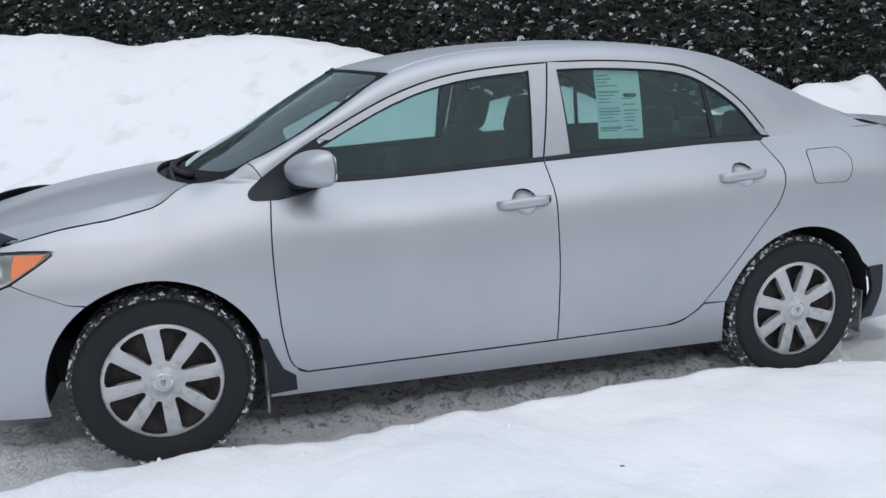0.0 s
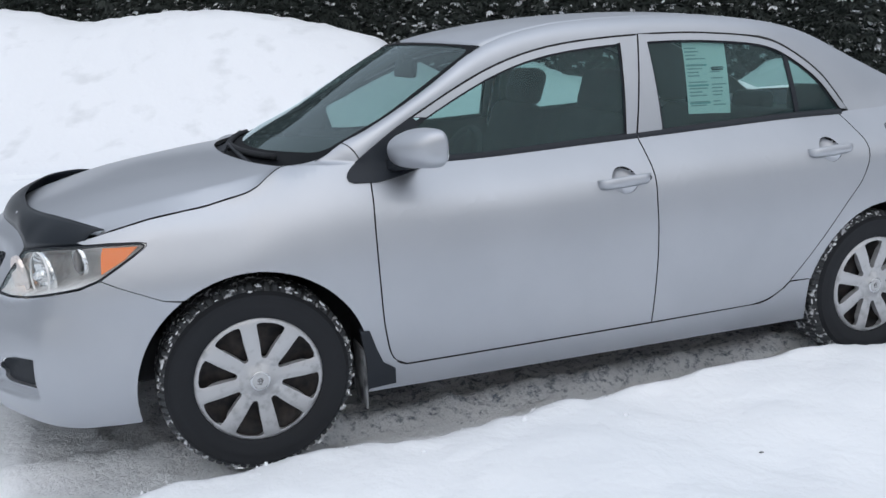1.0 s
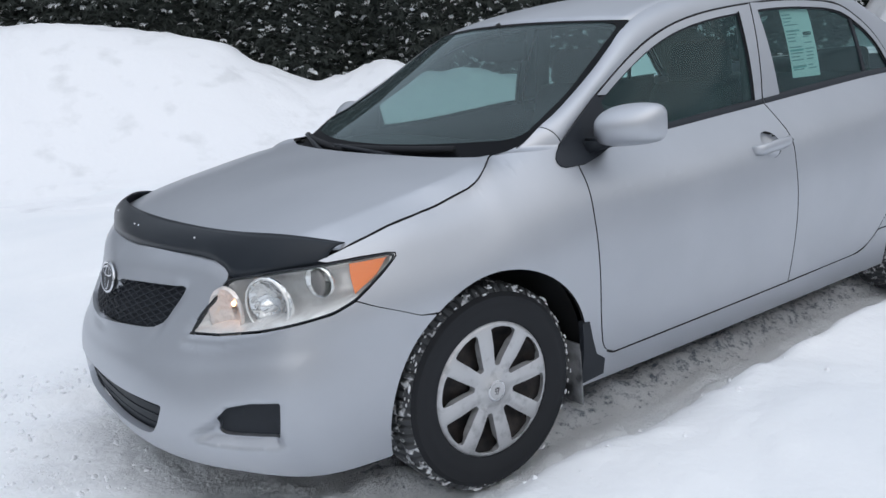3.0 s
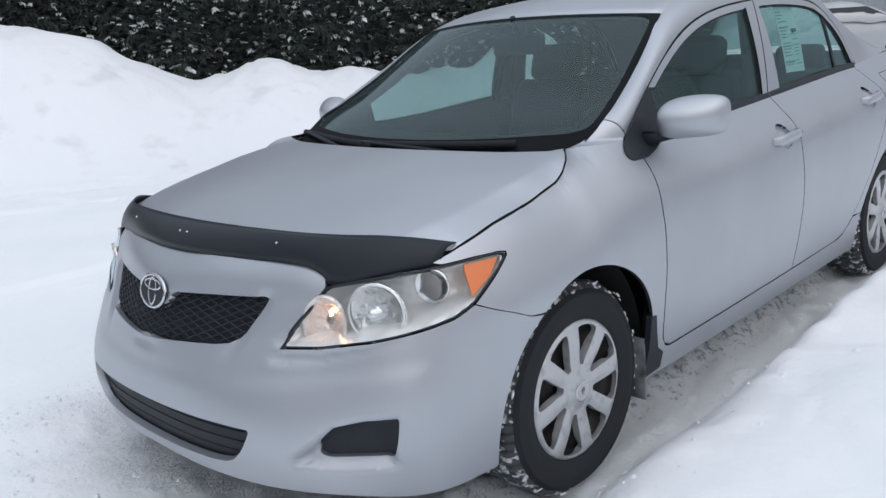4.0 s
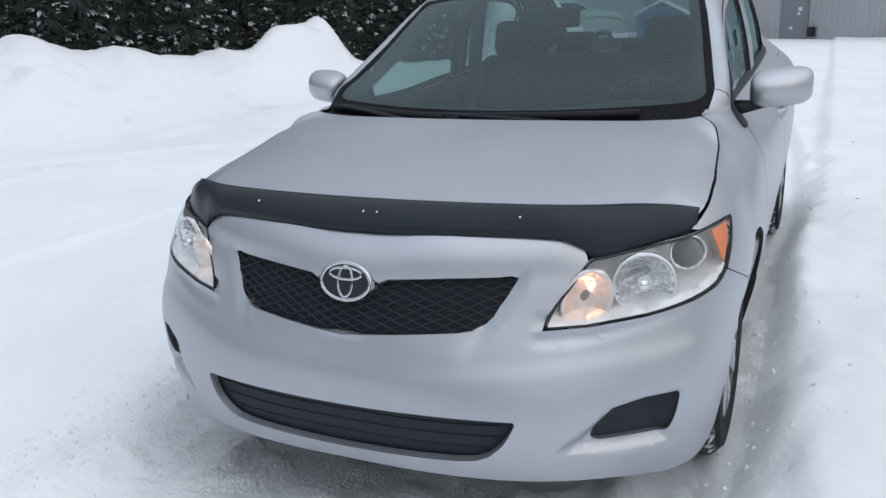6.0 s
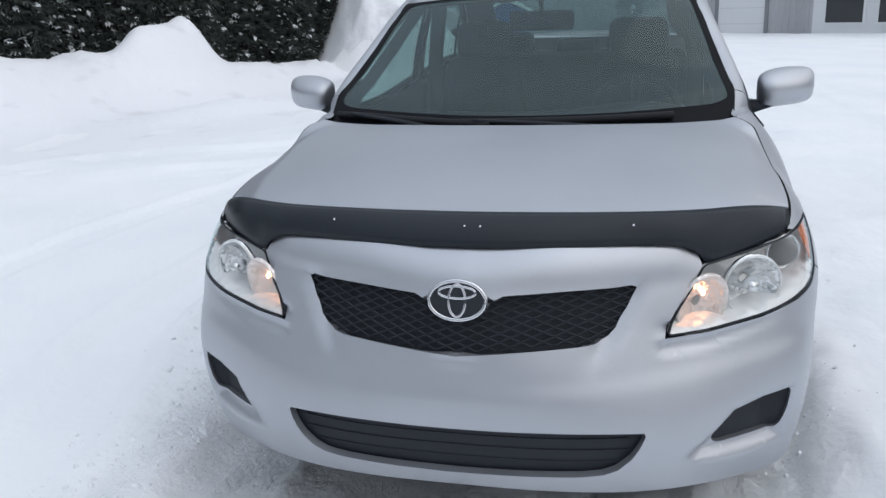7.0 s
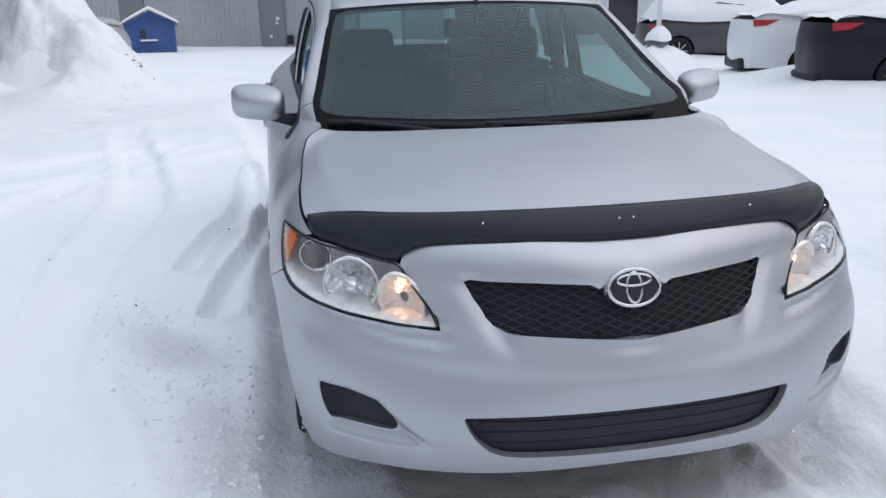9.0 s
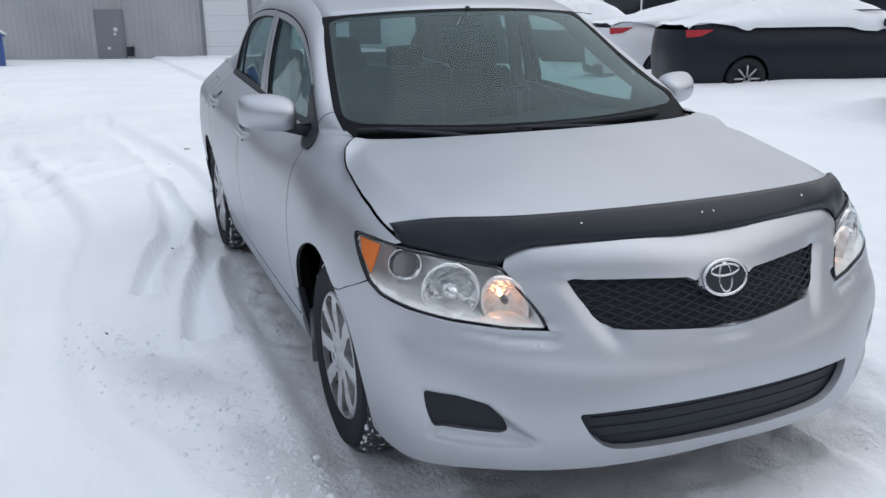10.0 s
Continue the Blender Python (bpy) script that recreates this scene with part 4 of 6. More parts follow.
def inset(ring, d):
    """The closed outline moved inward by d metres on the nose."""
    P = [Vector((a * 1.25, z)) for a, z in ring]
    turn = sum(P[i - 1].x * p.y - p.x * P[i - 1].y for i, p in enumerate(P))
    out = []
    for i, p in enumerate(P):
        t = (P[(i + 1) % len(P)] - P[i - 1]).normalized()
        n = Vector((-t.y, t.x)) if turn > 0 else Vector((t.y, -t.x))
        q = p + n * d
        out.append((q.x / 1.25, q.y))
    return out


def rim_distance(a, z):
    best, p = 1.0, Vector((a * 1.25, z))
    for (a0, z0), (a1, z1) in zip(LAMP, LAMP[1:] + LAMP[:1]):
        s, e = Vector((a0 * 1.25, z0)), Vector((a1 * 1.25, z1))
        k = min(1.0, max(0.0, (p - s).dot(e - s) / max((e - s).length_squared, 1e-9)))
        best = min(best, (p - s.lerp(e, k)).length)
    return best


def lamp_bowl(a, z):
    """The housing: a dish behind the lens with a bright lip, deepest along its middle."""
    d = smooth01(0.003, 0.036, rim_distance(a, z))
    return band(a, z) + Vector((0.105, -0.04, 0)) * d + Vector((0.006, -0.004, 0))


def reflector(centre, r, depth, aim):
    bm = lathe(bmesh.new(), [(0.010, -depth), (r * 0.35, -depth * 0.9), (r * 0.62, -depth * 0.65), (r * 0.85, -depth * 0.3), (r, 0.0), (r * 1.05, 0.0), (r * 1.06, -0.012)], 32)
    m = Matrix.Translation(centre) @ Vector(aim).to_track_quat("Y", "Z").to_matrix().to_4x4()
    bm.transform(m)
    return bm


def ball(at, r, stretch=(1, 1, 1)):
    bm = bmesh.new()
    bmesh.ops.create_uvsphere(bm, u_segments=24, v_segments=14, radius=r, matrix=Matrix.Translation(at) @ Matrix.Diagonal((*stretch, 1)))
    return bm


AIM = (-1, 0.45, 0.05)


def reflector_rim(centre, r):
    """The smooth ring round the main reflector."""
    bm = lathe(bmesh.new(), [(r * 0.99, -0.004), (r, 0.001), (r * 1.03, 0.002), (r * 1.06, -0.004)], 40)
    bm.transform(Matrix.Translation(centre) @ Vector(AIM).to_track_quat("Y", "Z").to_matrix().to_4x4())
    return bm


for side in (1, -1):
    lamp = put("head_lamp", sheet(inset(LAMP, 0.002), band, 0.02, (), 0.014, -0.001), lamp_glass, car, side, "clear head lamp with lit warm side bulb")
    put("lamp_seal", sheet(LAMP, band, 0.03, [inset(LAMP, 0.003)], 0.014, 0.0008), black_plastic, lamp, side)
    put("lamp_housing", sheet(inset(LAMP, 0.001), lamp_bowl, 0.012, (), 0.0), lamp_plastic, lamp, side, "grey chrome lamp housing")
    for centre, r, depth, tall in (((-1.990, 0.548, 0.674), 0.055, 0.038, 1.4), ((-1.908, 0.660, 0.704), 0.070, 0.04, 1.0), ((-1.800, 0.742, 0.754), 0.042, 0.02, 1.0)):
        bowl = reflector((0, 0, 0), r, depth, AIM)
        bowl.transform(Matrix.Translation(centre) @ Matrix.Rotation(radians(-20), 4, "X") @ Matrix.Diagonal((1, 1, tall, 1)))
        put("reflector", bowl, lamp_satin if tall > 1 else lamp_chrome, lamp, side, "faceted chrome reflector")
    put("side_bulb", ball((-1.962, 0.548, 0.698), 0.0045, (1, 1, 1.5)), bulb, lamp, side, "lit warm bulb")
    put("bulb_shield", ball((-1.905, 0.660, 0.704), 0.020, (1.6, 1, 1)), lamp_chrome, lamp, side)
    put("reflector_rim", reflector_rim((-1.918, 0.664, 0.704), 0.071), lamp_plastic, lamp, side)
    put("indicator_lens", ball((-1.800, 0.742, 0.754), 0.034, (0.4, 1, 1)), smoke_lens, lamp, side)
    amber_ring = on_side([(-1.728, 0.7985), (-1.628, 0.7985), (-1.668, 0.763), (-1.738, 0.724)])
    put("amber_reflector", sheet(amber_ring, band, 0.02, (), 0.004, -0.006), amber, lamp, side, "amber corner reflector")

# ---------------------------------------------------------------- wheels, wells and flaps
def tread_pt(s, t):
    k = s * 72
    across = t * 2 - 1
    edge = abs(across)
    r = 0.3185 - 0.022 * max(0.0, edge - 0.80) / 0.2
    block = 0.0
    if edge > 0.55:
        block = -0.009 if (k % 1.0) > 0.66 else 0.0
    elif 0.10 < edge < 0.5:
        block = -0.008 if ((k + 0.5 + across) % 1.0) > 0.7 else 0.0
    if 0.50 <= edge <= 0.56 or edge <= 0.07:
        block = -0.009
    r += block
    return Vector((r * math.cos(s * math.tau), -0.101 + 0.101 * across, r * math.sin(s * math.tau)))


def hubcap_pt(u, v):
    r = math.hypot(u, v)
    y = cub((0, 0.030, 0.036, 0.048, 0.08, 0.15, 0.19, 0.204, 0.214), (0.017, 0.017, 0.013, 0.008, 0.005, 0.010, 0.008, 0.004, -0.012), r)
    off = abs((math.degrees(math.atan2(v, u)) - 30 + 22.5 + 22.5) % 45 - 22.5)      # degrees from the nearest spoke's middle
    crown = smooth01(0.042, 0.06, r) * smooth01(0.200, 0.185, r)
    y += crown * (0.004 * smooth01(9.5, 6.0, off) - 0.003)
    return Vector((u, y, v))


def hubcap():
    outer = [(0.213 * math.cos(k * math.tau / 64), 0.213 * math.sin(k * math.tau / 64)) for k in range(64)]
    holes = []
    for k in range(8):
        c = radians(45 * k + 30)
        ring = [(0.074, -6), (0.10, -9.2), (0.13, -11.6), (0.165, -13.6), (0.190, -14.4), (0.194, -9), (0.195, 0), (0.194, 9), (0.190, 14.4), (0.165, 13.6), (0.13, 11.6), (0.10, 9.2), (0.074, 6)]
        holes.append(rounded([(r * math.cos(c + radians(a)), r * math.sin(c + radians(a))) for r, a in ring], 0.006, 2))
    return sheet(outer, hubcap_pt, 0.010, holes, 0.024, mid=Vector((0, -1, 0)), seal=False)


def snow_clumps(seed, n=150):
    rnd, bm = random.Random(seed), bmesh.new()
    for _ in range(n):
        a = rnd.uniform(0, math.tau)
        if noise.noise(Vector((math.cos(a) * 2.5, math.sin(a) * 2.5, seed))) < -0.12:
            continue
        r, y = rnd.uniform(0.296, 0.318), rnd.uniform(-0.02, 0.004)
        s = rnd.uniform(0.0025, 0.007)
        m = Matrix.Translation((r * math.cos(a), y, r * math.sin(a))) @ Matrix.Rotation(-a, 4, "Y") @ Matrix.Diagonal((s * 0.6, s * 0.7, s * rnd.uniform(1, 2.4), 1))
        bmesh.ops.create_icosphere(bm, subdivisions=1, radius=1, matrix=m)
    return bm


for n, (wx, wy) in enumerate(((-1.3, -0.80), (1.3, -0.80), (-1.3, 0.80), (1.3, 0.80))):
    side = 1 if wy > 0 else -1
    turn = Matrix.Translation((wx, wy, 0.315)) @ Matrix.Rotation(radians((0, 21, 9, 33)[n] * side), 4, "Y")
    bm = lathe(bmesh.new(), [(0.001, -0.05), (0.06, -0.045), (0.085, -0.03), (0.11, -0.04), (0.16, -0.045), (0.185, -0.03), (0.2, -0.012), (0.2, -0.17), (0.12, -0.18)])
    wheel = put("wheel", bm, steel_dark, car, side, "dark steel wheel with silver hubcap")
    wheel.matrix_world = turn
    bm = lathe(bmesh.new(), [(0.196, -0.03), (0.205, -0.004), (0.214, 0.006), (0.224, 0.008), (0.245, 0.016), (0.262, 0.017), (0.282, 0.011), (0.284, 0.013), (0.287, 0.012), (0.289, 0.008), (0.298, 0.0)], 72)
    tyre = put("tyre", bm, rubber, wheel, side)
    bm = lathe(bmesh.new(), [(0.298, -0.202), (0.27, -0.215), (0.2, -0.2)], 48)
    put("tyre_back", bm, rubber, wheel, side)
    put("tread", grid_sheet(tread_pt, 432, 24, True), tread_snow, wheel, side, "tread packed with snow", smooth=False)
    put("hubcap", hubcap(), hub_silver, wheel, side, "silver eight-spoke hubcap")
    put("centre_ring", lathe(bmesh.new(), [(0.024, 0.0165), (0.027, 0.0185), (0.030, 0.0185), (0.033, 0.0165)], 32), chrome, wheel, side)
    for rx, rz, cz in ((0.017, 0.011, 0.0), (0.005, 0.010, 0.0), (0.011, 0.004, 0.004)):
        mark = oval(rx, rz, 0.0012, cz, 20)
        bmesh.ops.translate(mark, verts=mark.verts[:], vec=(0, 0.0175, 0))
        put("cap_mark", mark, steel_dark, wheel, side)
    tagged(put("tyre_snow", snow_clumps(n), snow, wheel, side, "snow clumps stuck to tyre"), kind="stuff")


def well(cx):
    r = 0.405
    bm = grid_sheet(lambda s, t: Vector((cx + r * math.cos(radians(-12 + 204 * s)), 0.42 + 0.345 * t, 0.315 + r * math.sin(radians(-12 + 204 * s)))), 36, 2)
    wall = [bm.verts.new((cx + r * math.cos(radians(-12 + 204 * k / 36)), 0.42, 0.315 + r * math.sin(radians(-12 + 204 * k / 36)))) for k in range(37)]
    bm.faces.new(wall)
    return bm


for cx in (-1.3, 1.3):
    both("wheel_well", lambda: well(cx), gap_dark, car)


def flap(pairs):
    return sheet(on_side(pairs), band, 0.03, (), 0.02, 0.004)


def tongue(x, low, high):
    bm = bmesh.new()
    box(bm, (x - 0.004, 0.66, low), (x + 0.004, side_y(x, 0.3) - 0.004, high), 0.003)
    return bm


for pairs, x, low in (([(-0.968, 0.445), (-0.936, 0.442), (-0.912, 0.375), (-0.885, 0.315), (-0.842, 0.285), (-0.838, 0.226), (-0.94, 0.218), (-0.945, 0.33)], -0.945, 0.150),
                      ([(1.632, 0.475), (1.675, 0.48), (1.69, 0.36), (1.69, 0.235), (1.64, 0.225), (1.655, 0.36)], 1.66, 0.165)):
    pair = both("mud_flap", lambda: flap(pairs), black_plastic, car, "black mud flap")
    for k, side in enumerate((1, -1)):
        put("flap_tongue", tongue(x, low, 0.36), salty_rubber, pair[k], side, "salt dusted rubber tongue")

# dark liners added behind the skin so panel gaps look shaded, and the underbody
def liner(x0, x1, z0, z1, inset):
    return lambda: grid_sheet(lambda s, t: Vector((x0 + (x1 - x0) * s, side_y(x0 + (x1 - x0) * s, z0 + (z1 - z0) * t) - inset, z0 + (z1 - z0) * t)), 12, 8)


both("sill_gap_backing", liner(-0.92, 0.93, 0.2, 0.95, 0.05), gap_dark, car)
both("fender_gap_backing", liner(-1.50, -0.90, 0.725, 0.80, 0.06), gap_dark, car)
both("quarter_gap_backing", liner(0.93, 1.60, 0.725, 1.0, 0.05), gap_dark, car)
bm = bmesh.new()
box(bm, (-1.95, -0.40, 0.24), (2.05, 0.40, 0.40), 0.04)
box(bm, (-0.9, -0.72, 0.21), (0.9, 0.72, 0.36), 0.03)
box(bm, (-1.72, -0.42, 0.35), (-1.0, 0.42, 0.80), 0.05)
part("underbody", bm, gap_dark, car)

# ---------------------------------------------------------------- the cabin
def cushion(bm, lo, hi, bevel, m=None):
    tmp = bmesh.new()
    box(tmp, lo, hi, bevel, 4)
    if m is not None:
        tmp.transform(m)
    me = bpy.data.meshes.new("tmp")
    tmp.to_mesh(me)
    tmp.free()
    bm.from_mesh(me)
    bpy.data.meshes.remove(me)
    return bm


def seat(y):
    lean = Matrix.Translation((0.03, y, 0.47)) @ Matrix.Rotation(radians(16), 4, "Y")
    base = part("front_seat", cushion(bmesh.new(), (-0.43, y - 0.25, 0.33), (0.10, y + 0.25, 0.50), 0.06), fabric, car, "dark grey fabric front seat")
    bm = cushion(bmesh.new(), (-0.08, -0.24, 0.0), (0.06, 0.24, 0.64), 0.055)
    for v in bm.verts:
        w = 1 - 0.26 * smooth01(0.30, 0.62, v.co.z)
        v.co.y *= w
    bm.transform(lean)
    part("backrest", bm, fabric, base)
    bm = cushion(bmesh.new(), (-0.05, -0.135, 0.635), (0.05, 0.135, 0.81), 0.045, lean)
    part("headrest", bm, fabric, base)
    for dy in (-0.06, 0.06):
        part("headrest_post", tube(bmesh.new(), [lean @ Vector((0, dy, 0.60)), lean @ Vector((0, dy, 0.68))], 0.007, 8), chrome, base)


seat(-0.36)
seat(0.36)
bench = part("rear_bench", cushion(bmesh.new(), (0.70, -0.62, 0.35), (1.12, 0.62, 0.53), 0.06), fabric, car, "dark grey fabric rear bench")
part("backrest", cushion(bmesh.new(), (-0.08, -0.62, 0.0), (0.05, 0.62, 0.56), 0.05, Matrix.Translation((1.08, 0, 0.50)) @ Matrix.Rotation(radians(20), 4, "Y")), fabric, bench)
for y in (-0.38, 0.0, 0.38):
    part("headrest", cushion(bmesh.new(), (1.25, y - 0.12, 1.02), (1.34, y + 0.12, 1.02 + (0.13 if y else 0.09)), 0.035), fabric, bench)
bm = bmesh.new()
box(bm, (1.24, -0.60, 0.985), (1.80, 0.60, 1.01), 0.01)
part("parcel_shelf", bm, fabric, car)


def dash_pt(s, t):
    y = (2 * t - 1) * 0.66
    x = cub((0, 0.45, 0.7, 0.85, 1), (-1.04, -0.72, -0.58, -0.55, -0.60), s)
    z = cub((0, 0.45, 0.7, 0.85, 1), (0.965, 0.95, 0.915, 0.80, 0.45), s)
    hood_over = 0.035 * math.exp(-(((y + 0.36) / 0.2) ** 2)) * math.exp(-(((s - 0.62) / 0.16) ** 2))
    return Vector((x - 0.10 * (1 - (y / 0.66) ** 2) * (1 - s), y, z + hood_over))


part("dashboard", grid_sheet(dash_pt, 20, 24), dash_plastic, car, "dark grey plastic dashboard")
bm = bmesh.new()
turn = Matrix.Translation((-0.43, -0.36, 0.88)) @ Matrix.Rotation(radians(-65), 4, "Y")
tube(bm, [turn @ Vector((0.18 * math.cos(k * math.tau / 36), 0.18 * math.sin(k * math.tau / 36), 0)) for k in range(36)], 0.014, 8, True)
for a in (0, 180, 270):
    tube(bm, [turn @ Vector((0.03 * math.cos(radians(a)), 0.03 * math.sin(radians(a)), -0.02)), turn @ Vector((0.175 * math.cos(radians(a + 90 - 90)), 0.175 * math.sin(radians(a)), 0))], 0.016, 8)
bmesh.ops.create_uvsphere(bm, u_segments=20, v_segments=10, radius=0.07, matrix=turn @ Matrix.Translation((0, 0, -0.025)) @ Matrix.Diagonal((1, 1, 0.4, 1)))
tube(bm, [turn @ Vector((0, 0, -0.03)), turn @ Vector((0, 0, -0.25))], 0.035, 10)
part("steering_wheel", bm, dash_plastic, car)
bm = cushion(bmesh.new(), (-0.012, -0.125, -0.038), (0.012, 0.125, 0.038), 0.012)
bm.transform(Matrix.Translation((-0.50, 0, 1.275)) @ Matrix.Rotation(radians(8), 4, "Y"))
tube(bm, [(-0.50, 0, 1.29), (-0.53, 0, 1.385)], 0.01, 8)
part("rear_view_mirror", bm, dash_plastic, car)
for y in (-0.30, 0.30):
    bm = cushion(bmesh.new(), (-0.10, -0.19, -0.006), (0.05, 0.19, 0.006), 0.005)
    bm.transform(Matrix.Translation((-0.33, y, 1.375)) @ Matrix.Rotation(radians(-14), 4, "Y"))
    part("sun_visor", bm, headliner_cloth, car)
part("headliner", grid_sheet(lambda s, t: roof_pt(0.02 + 0.96 * s, 0.03 + 0.94 * t) - Vector((0, 0, 0.035)), 16, 16), headliner_cloth, car, "grey cloth headliner")


def card(x0, x1):
    def f(s, t):
        x, q = x0 + (x1 - x0) * s, 0.30 + (belt_z(x0 + (x1 - x0) * s) - 0.30) * t
        return Vector((x, 0.655 + 0.02 * math.sin(t * 9) * (t < 0.8), q))
    return grid_sheet(f, 10, 14)


for k, side in enumerate((1, -1)):
    put("door_card", card(-0.84, 0.15), dash_plastic, doors["f"][k], side)
    put("door_card", card(0.22, 1.14), dash_plastic, doors["r"][k], side)
    bm = bmesh.new()
    tube(bm, curve_through([(0.235, 0.60, 0.55), (0.235, 0.615, 1.0), (0.24, 0.575, 1.36)], 5), 0.035, 8)
    put("centre_pillar", bm, headliner_cloth, car, side)
    bm = grid_sheet(lambda s, t: rail(s, t) - Vector((0, 0.022, 0.012)), 40, 3)
    trim = put("pillar_trim", bm, headliner_cloth, car, side)
    bm = grid_sheet(lambda s, t: along(RAIL_IN, 0.16 + 0.30 * s) + Vector((0.03 + 0.03 * t, -0.018 - 0.045 * t, -0.02 - 0.01 * t)), 20, 2)
    put("pillar_padding", bm, dash_plastic, trim, side)

# paper sheet inside the rear side window, its print too small to read
sheet_bm = sheet([(0.432, 1.352), (0.632, 1.340), (0.625, 1.070), (0.425, 1.075)], at_depth(0.022), 0.05, (), 0)
notice = put("window_notice", sheet_bm, paper, car, -1, "printed paper sheet behind the window")
rnd = random.Random(4)


def print_bar(x0, x1, z0, z1, mat):
    put("print_bar", sheet([(x0, z1), (x1, z1), (x1, z0), (x0, z0)], at_depth(0.0205), 0.1, (), 0), mat, notice, -1)


for col, (x0, x1) in enumerate(((0.438, 0.535), (0.545, 0.62))):
    z = 1.325
    while z > 1.095:
        if not (col == 1 and z > 1.27):
            w = rnd.uniform(0.45, 0.98)
            print_bar(x0, x0 + (x1 - x0) * w, z - 0.005, z, ink_grey)
        z -= 0.0135 if rnd.random() < 0.8 else 0.024
print_bar(0.553, 0.608, 1.236, 1.250, ink_dark)
for z in (1.262, 1.185, 1.118):
    print_bar(0.436, 0.532, z - 0.008, z, ink_teal)

# ---------------------------------------------------------------- the yard: hedge line and building stand square to each other, at an angle to the car
E1, E2 = Vector((0.894, -0.447, 0)), Vector((0.447, 0.894, 0))


def at_site(u, v, z=0.0):
    return E1 * u + E2 * v + Vector((0, 0, z))


def site_pose(u, v, z=0.0, turn=0.0):
    """A frame at (u, v): x along the hedge towards the building, y towards the hedge."""
    return Matrix.Translation(at_site(u, v, z)) @ Matrix.Rotation(math.atan2(E1.y, E1.x) + radians(turn), 4, "Z")


def fbm(x, y, k, octaves=4):
    total, amp = 0.0, 1.0
    for o in range(octaves):
        total += amp * noise.noise(Vector((x * k, y * k, o * 7.3)))
        k, amp = k * 2.1, amp * 0.5
    return total


def hump(x, y, cx, cy, rx, ry, h, turn=0.0, power=2.0):
    c, s = math.cos(radians(turn)), math.sin(radians(turn))
    dx, dy = (x - cx) * c + (y - cy) * s, -(x - cx) * s + (y - cy) * c
    return h * math.exp(-((dx / rx) ** 2 + (dy / ry) ** 2) ** (power / 2))


def bank_z(x, y):
    """Ploughed snow along the hedge and the heap at its end."""
    v = x * E2.x + y * E2.y
    u = x * E1.x + y * E1.y
    top = cub((-14, -9.3, -7.7, -6.9, -5.9, -5.0, -3.4, -2.75, -2.2, -1.93, -1.7, -1.17, -0.8, -0.4, 0.06, 0.32, 0.83, 1.2, 1.6, 2.28, 2.66, 3.3, 5.3, 7.1, 9.0),
              (2.0, 2.17, 2.08, 1.92, 1.98, 2.02, 1.82, 1.65, 1.47, 1.26, 1.15, 0.89, 0.93, 1.03, 1.10, 0.98, 0.86, 0.91, 0.79, 0.70, 0.76, 0.64, 0.47, 0.38, 0.35), u)
    foot = cub((-10, -4, 0, 4, 8), (5.2, 5.6, 6.6, 7.6, 8.6), u)
    rise = smooth01(foot, 9.3, v) ** 1.15
    rise *= smooth01(10.6, 8.6, u)
    z = top * rise
    z += 0.05 * rise * (1 - 0.6 * rise) * fbm(x, y, 0.9) + 0.03 * rise * fbm(x, y, 3.5)
    z += hump(x, y, 7.72, 6.5, 1.1, 0.42, 0.53, 0, 4.0) + hump(x, y, 8.19, 6.5, 0.22, 0.24, 0.22) + hump(x, y, 6.0, 4.7, 1.3, 0.5, 0.18, -30)
    e, f = -0.6 * (x - 12.4) + 0.8 * (y - 4.85), 0.8 * (x - 12.4) + 0.6 * (y - 4.85)
    r = math.hypot(e if e < 0 else 1.9 * e, f)
    heap = 2.25 * max(0.0, 1 - math.sqrt(r * r + 0.03) / 2.3) + hump(x, y, 10.9, 3.45, 0.9, 0.72, 0.74, 0, 2.4) + hump(x, y, 9.6, 4.0, 0.9, 0.7, 0.26, 20)
    z += heap * (1 + 0.14 * fbm(x, y, 1.1) + 0.07 * fbm(x, y, 3.0))
    return z


def rut(d, w):
    """A wheel track: hollow in the middle, small ridges at its edges."""
    q = abs(d) / w
    return -0.035 * smooth01(1.0, 0.5, q) + 0.02 * math.exp(-(((q - 1.25) / 0.28) ** 2))


LANES = [
    ([(3.2, 1.0), (1.7, 1.03), (0.88, 1.25), (0.4, 1.32)], 0.08, 1.9),
    ([(1.5, 0.86), (0.94, 0.95), (0.38, 1.06), (-0.3, 1.12)], 0.07, 1.9),
    ([(6.0, 2.4), (2.28, 1.76), (0.55, 1.78), (-0.92, 1.72), (-1.38, 1.57), (-1.78, 1.47), (-2.2, 1.42)], 0.18, 1.0),
    ([(-3.0, 8.0), (1.0, 6.2), (2.7, 4.7), (3.3, 3.7), (3.9, 2.7), (5.5, 0.6), (8.0, -1.4)], 0.20, 0.9),
    ([(-3.5, 7.0), (0.6, 5.3), (2.0, 4.0), (2.6, 3.0), (3.4, 1.8), (5.0, -0.2), (7.0, -2.0)], 0.18, 0.8),
    ([(-6.0, 3.4), (-2.5, 3.1), (0.5, 2.9), (2.5, 2.5), (5.0, 1.6)], 0.16, 0.5),
]
LANES = [(curve_through(p, 5), w, k) for p, w, k in LANES]


def to_line(x, y, line):
    best = 9.0
    for (x0, y0), (x1, y1) in zip(line, line[1:]):
        if min(x0, x1) - 0.6 < x < max(x0, x1) + 0.6 and min(y0, y1) - 0.6 < y < max(y0, y1) + 0.6:
            dx, dy = x1 - x0, y1 - y0
            k = min(1.0, max(0.0, ((x - x0) * dx + (y - y0) * dy) / (dx * dx + dy * dy)))
            best = min(best, math.hypot(x - x0 - k * dx, y - y0 - k * dy))
    return best


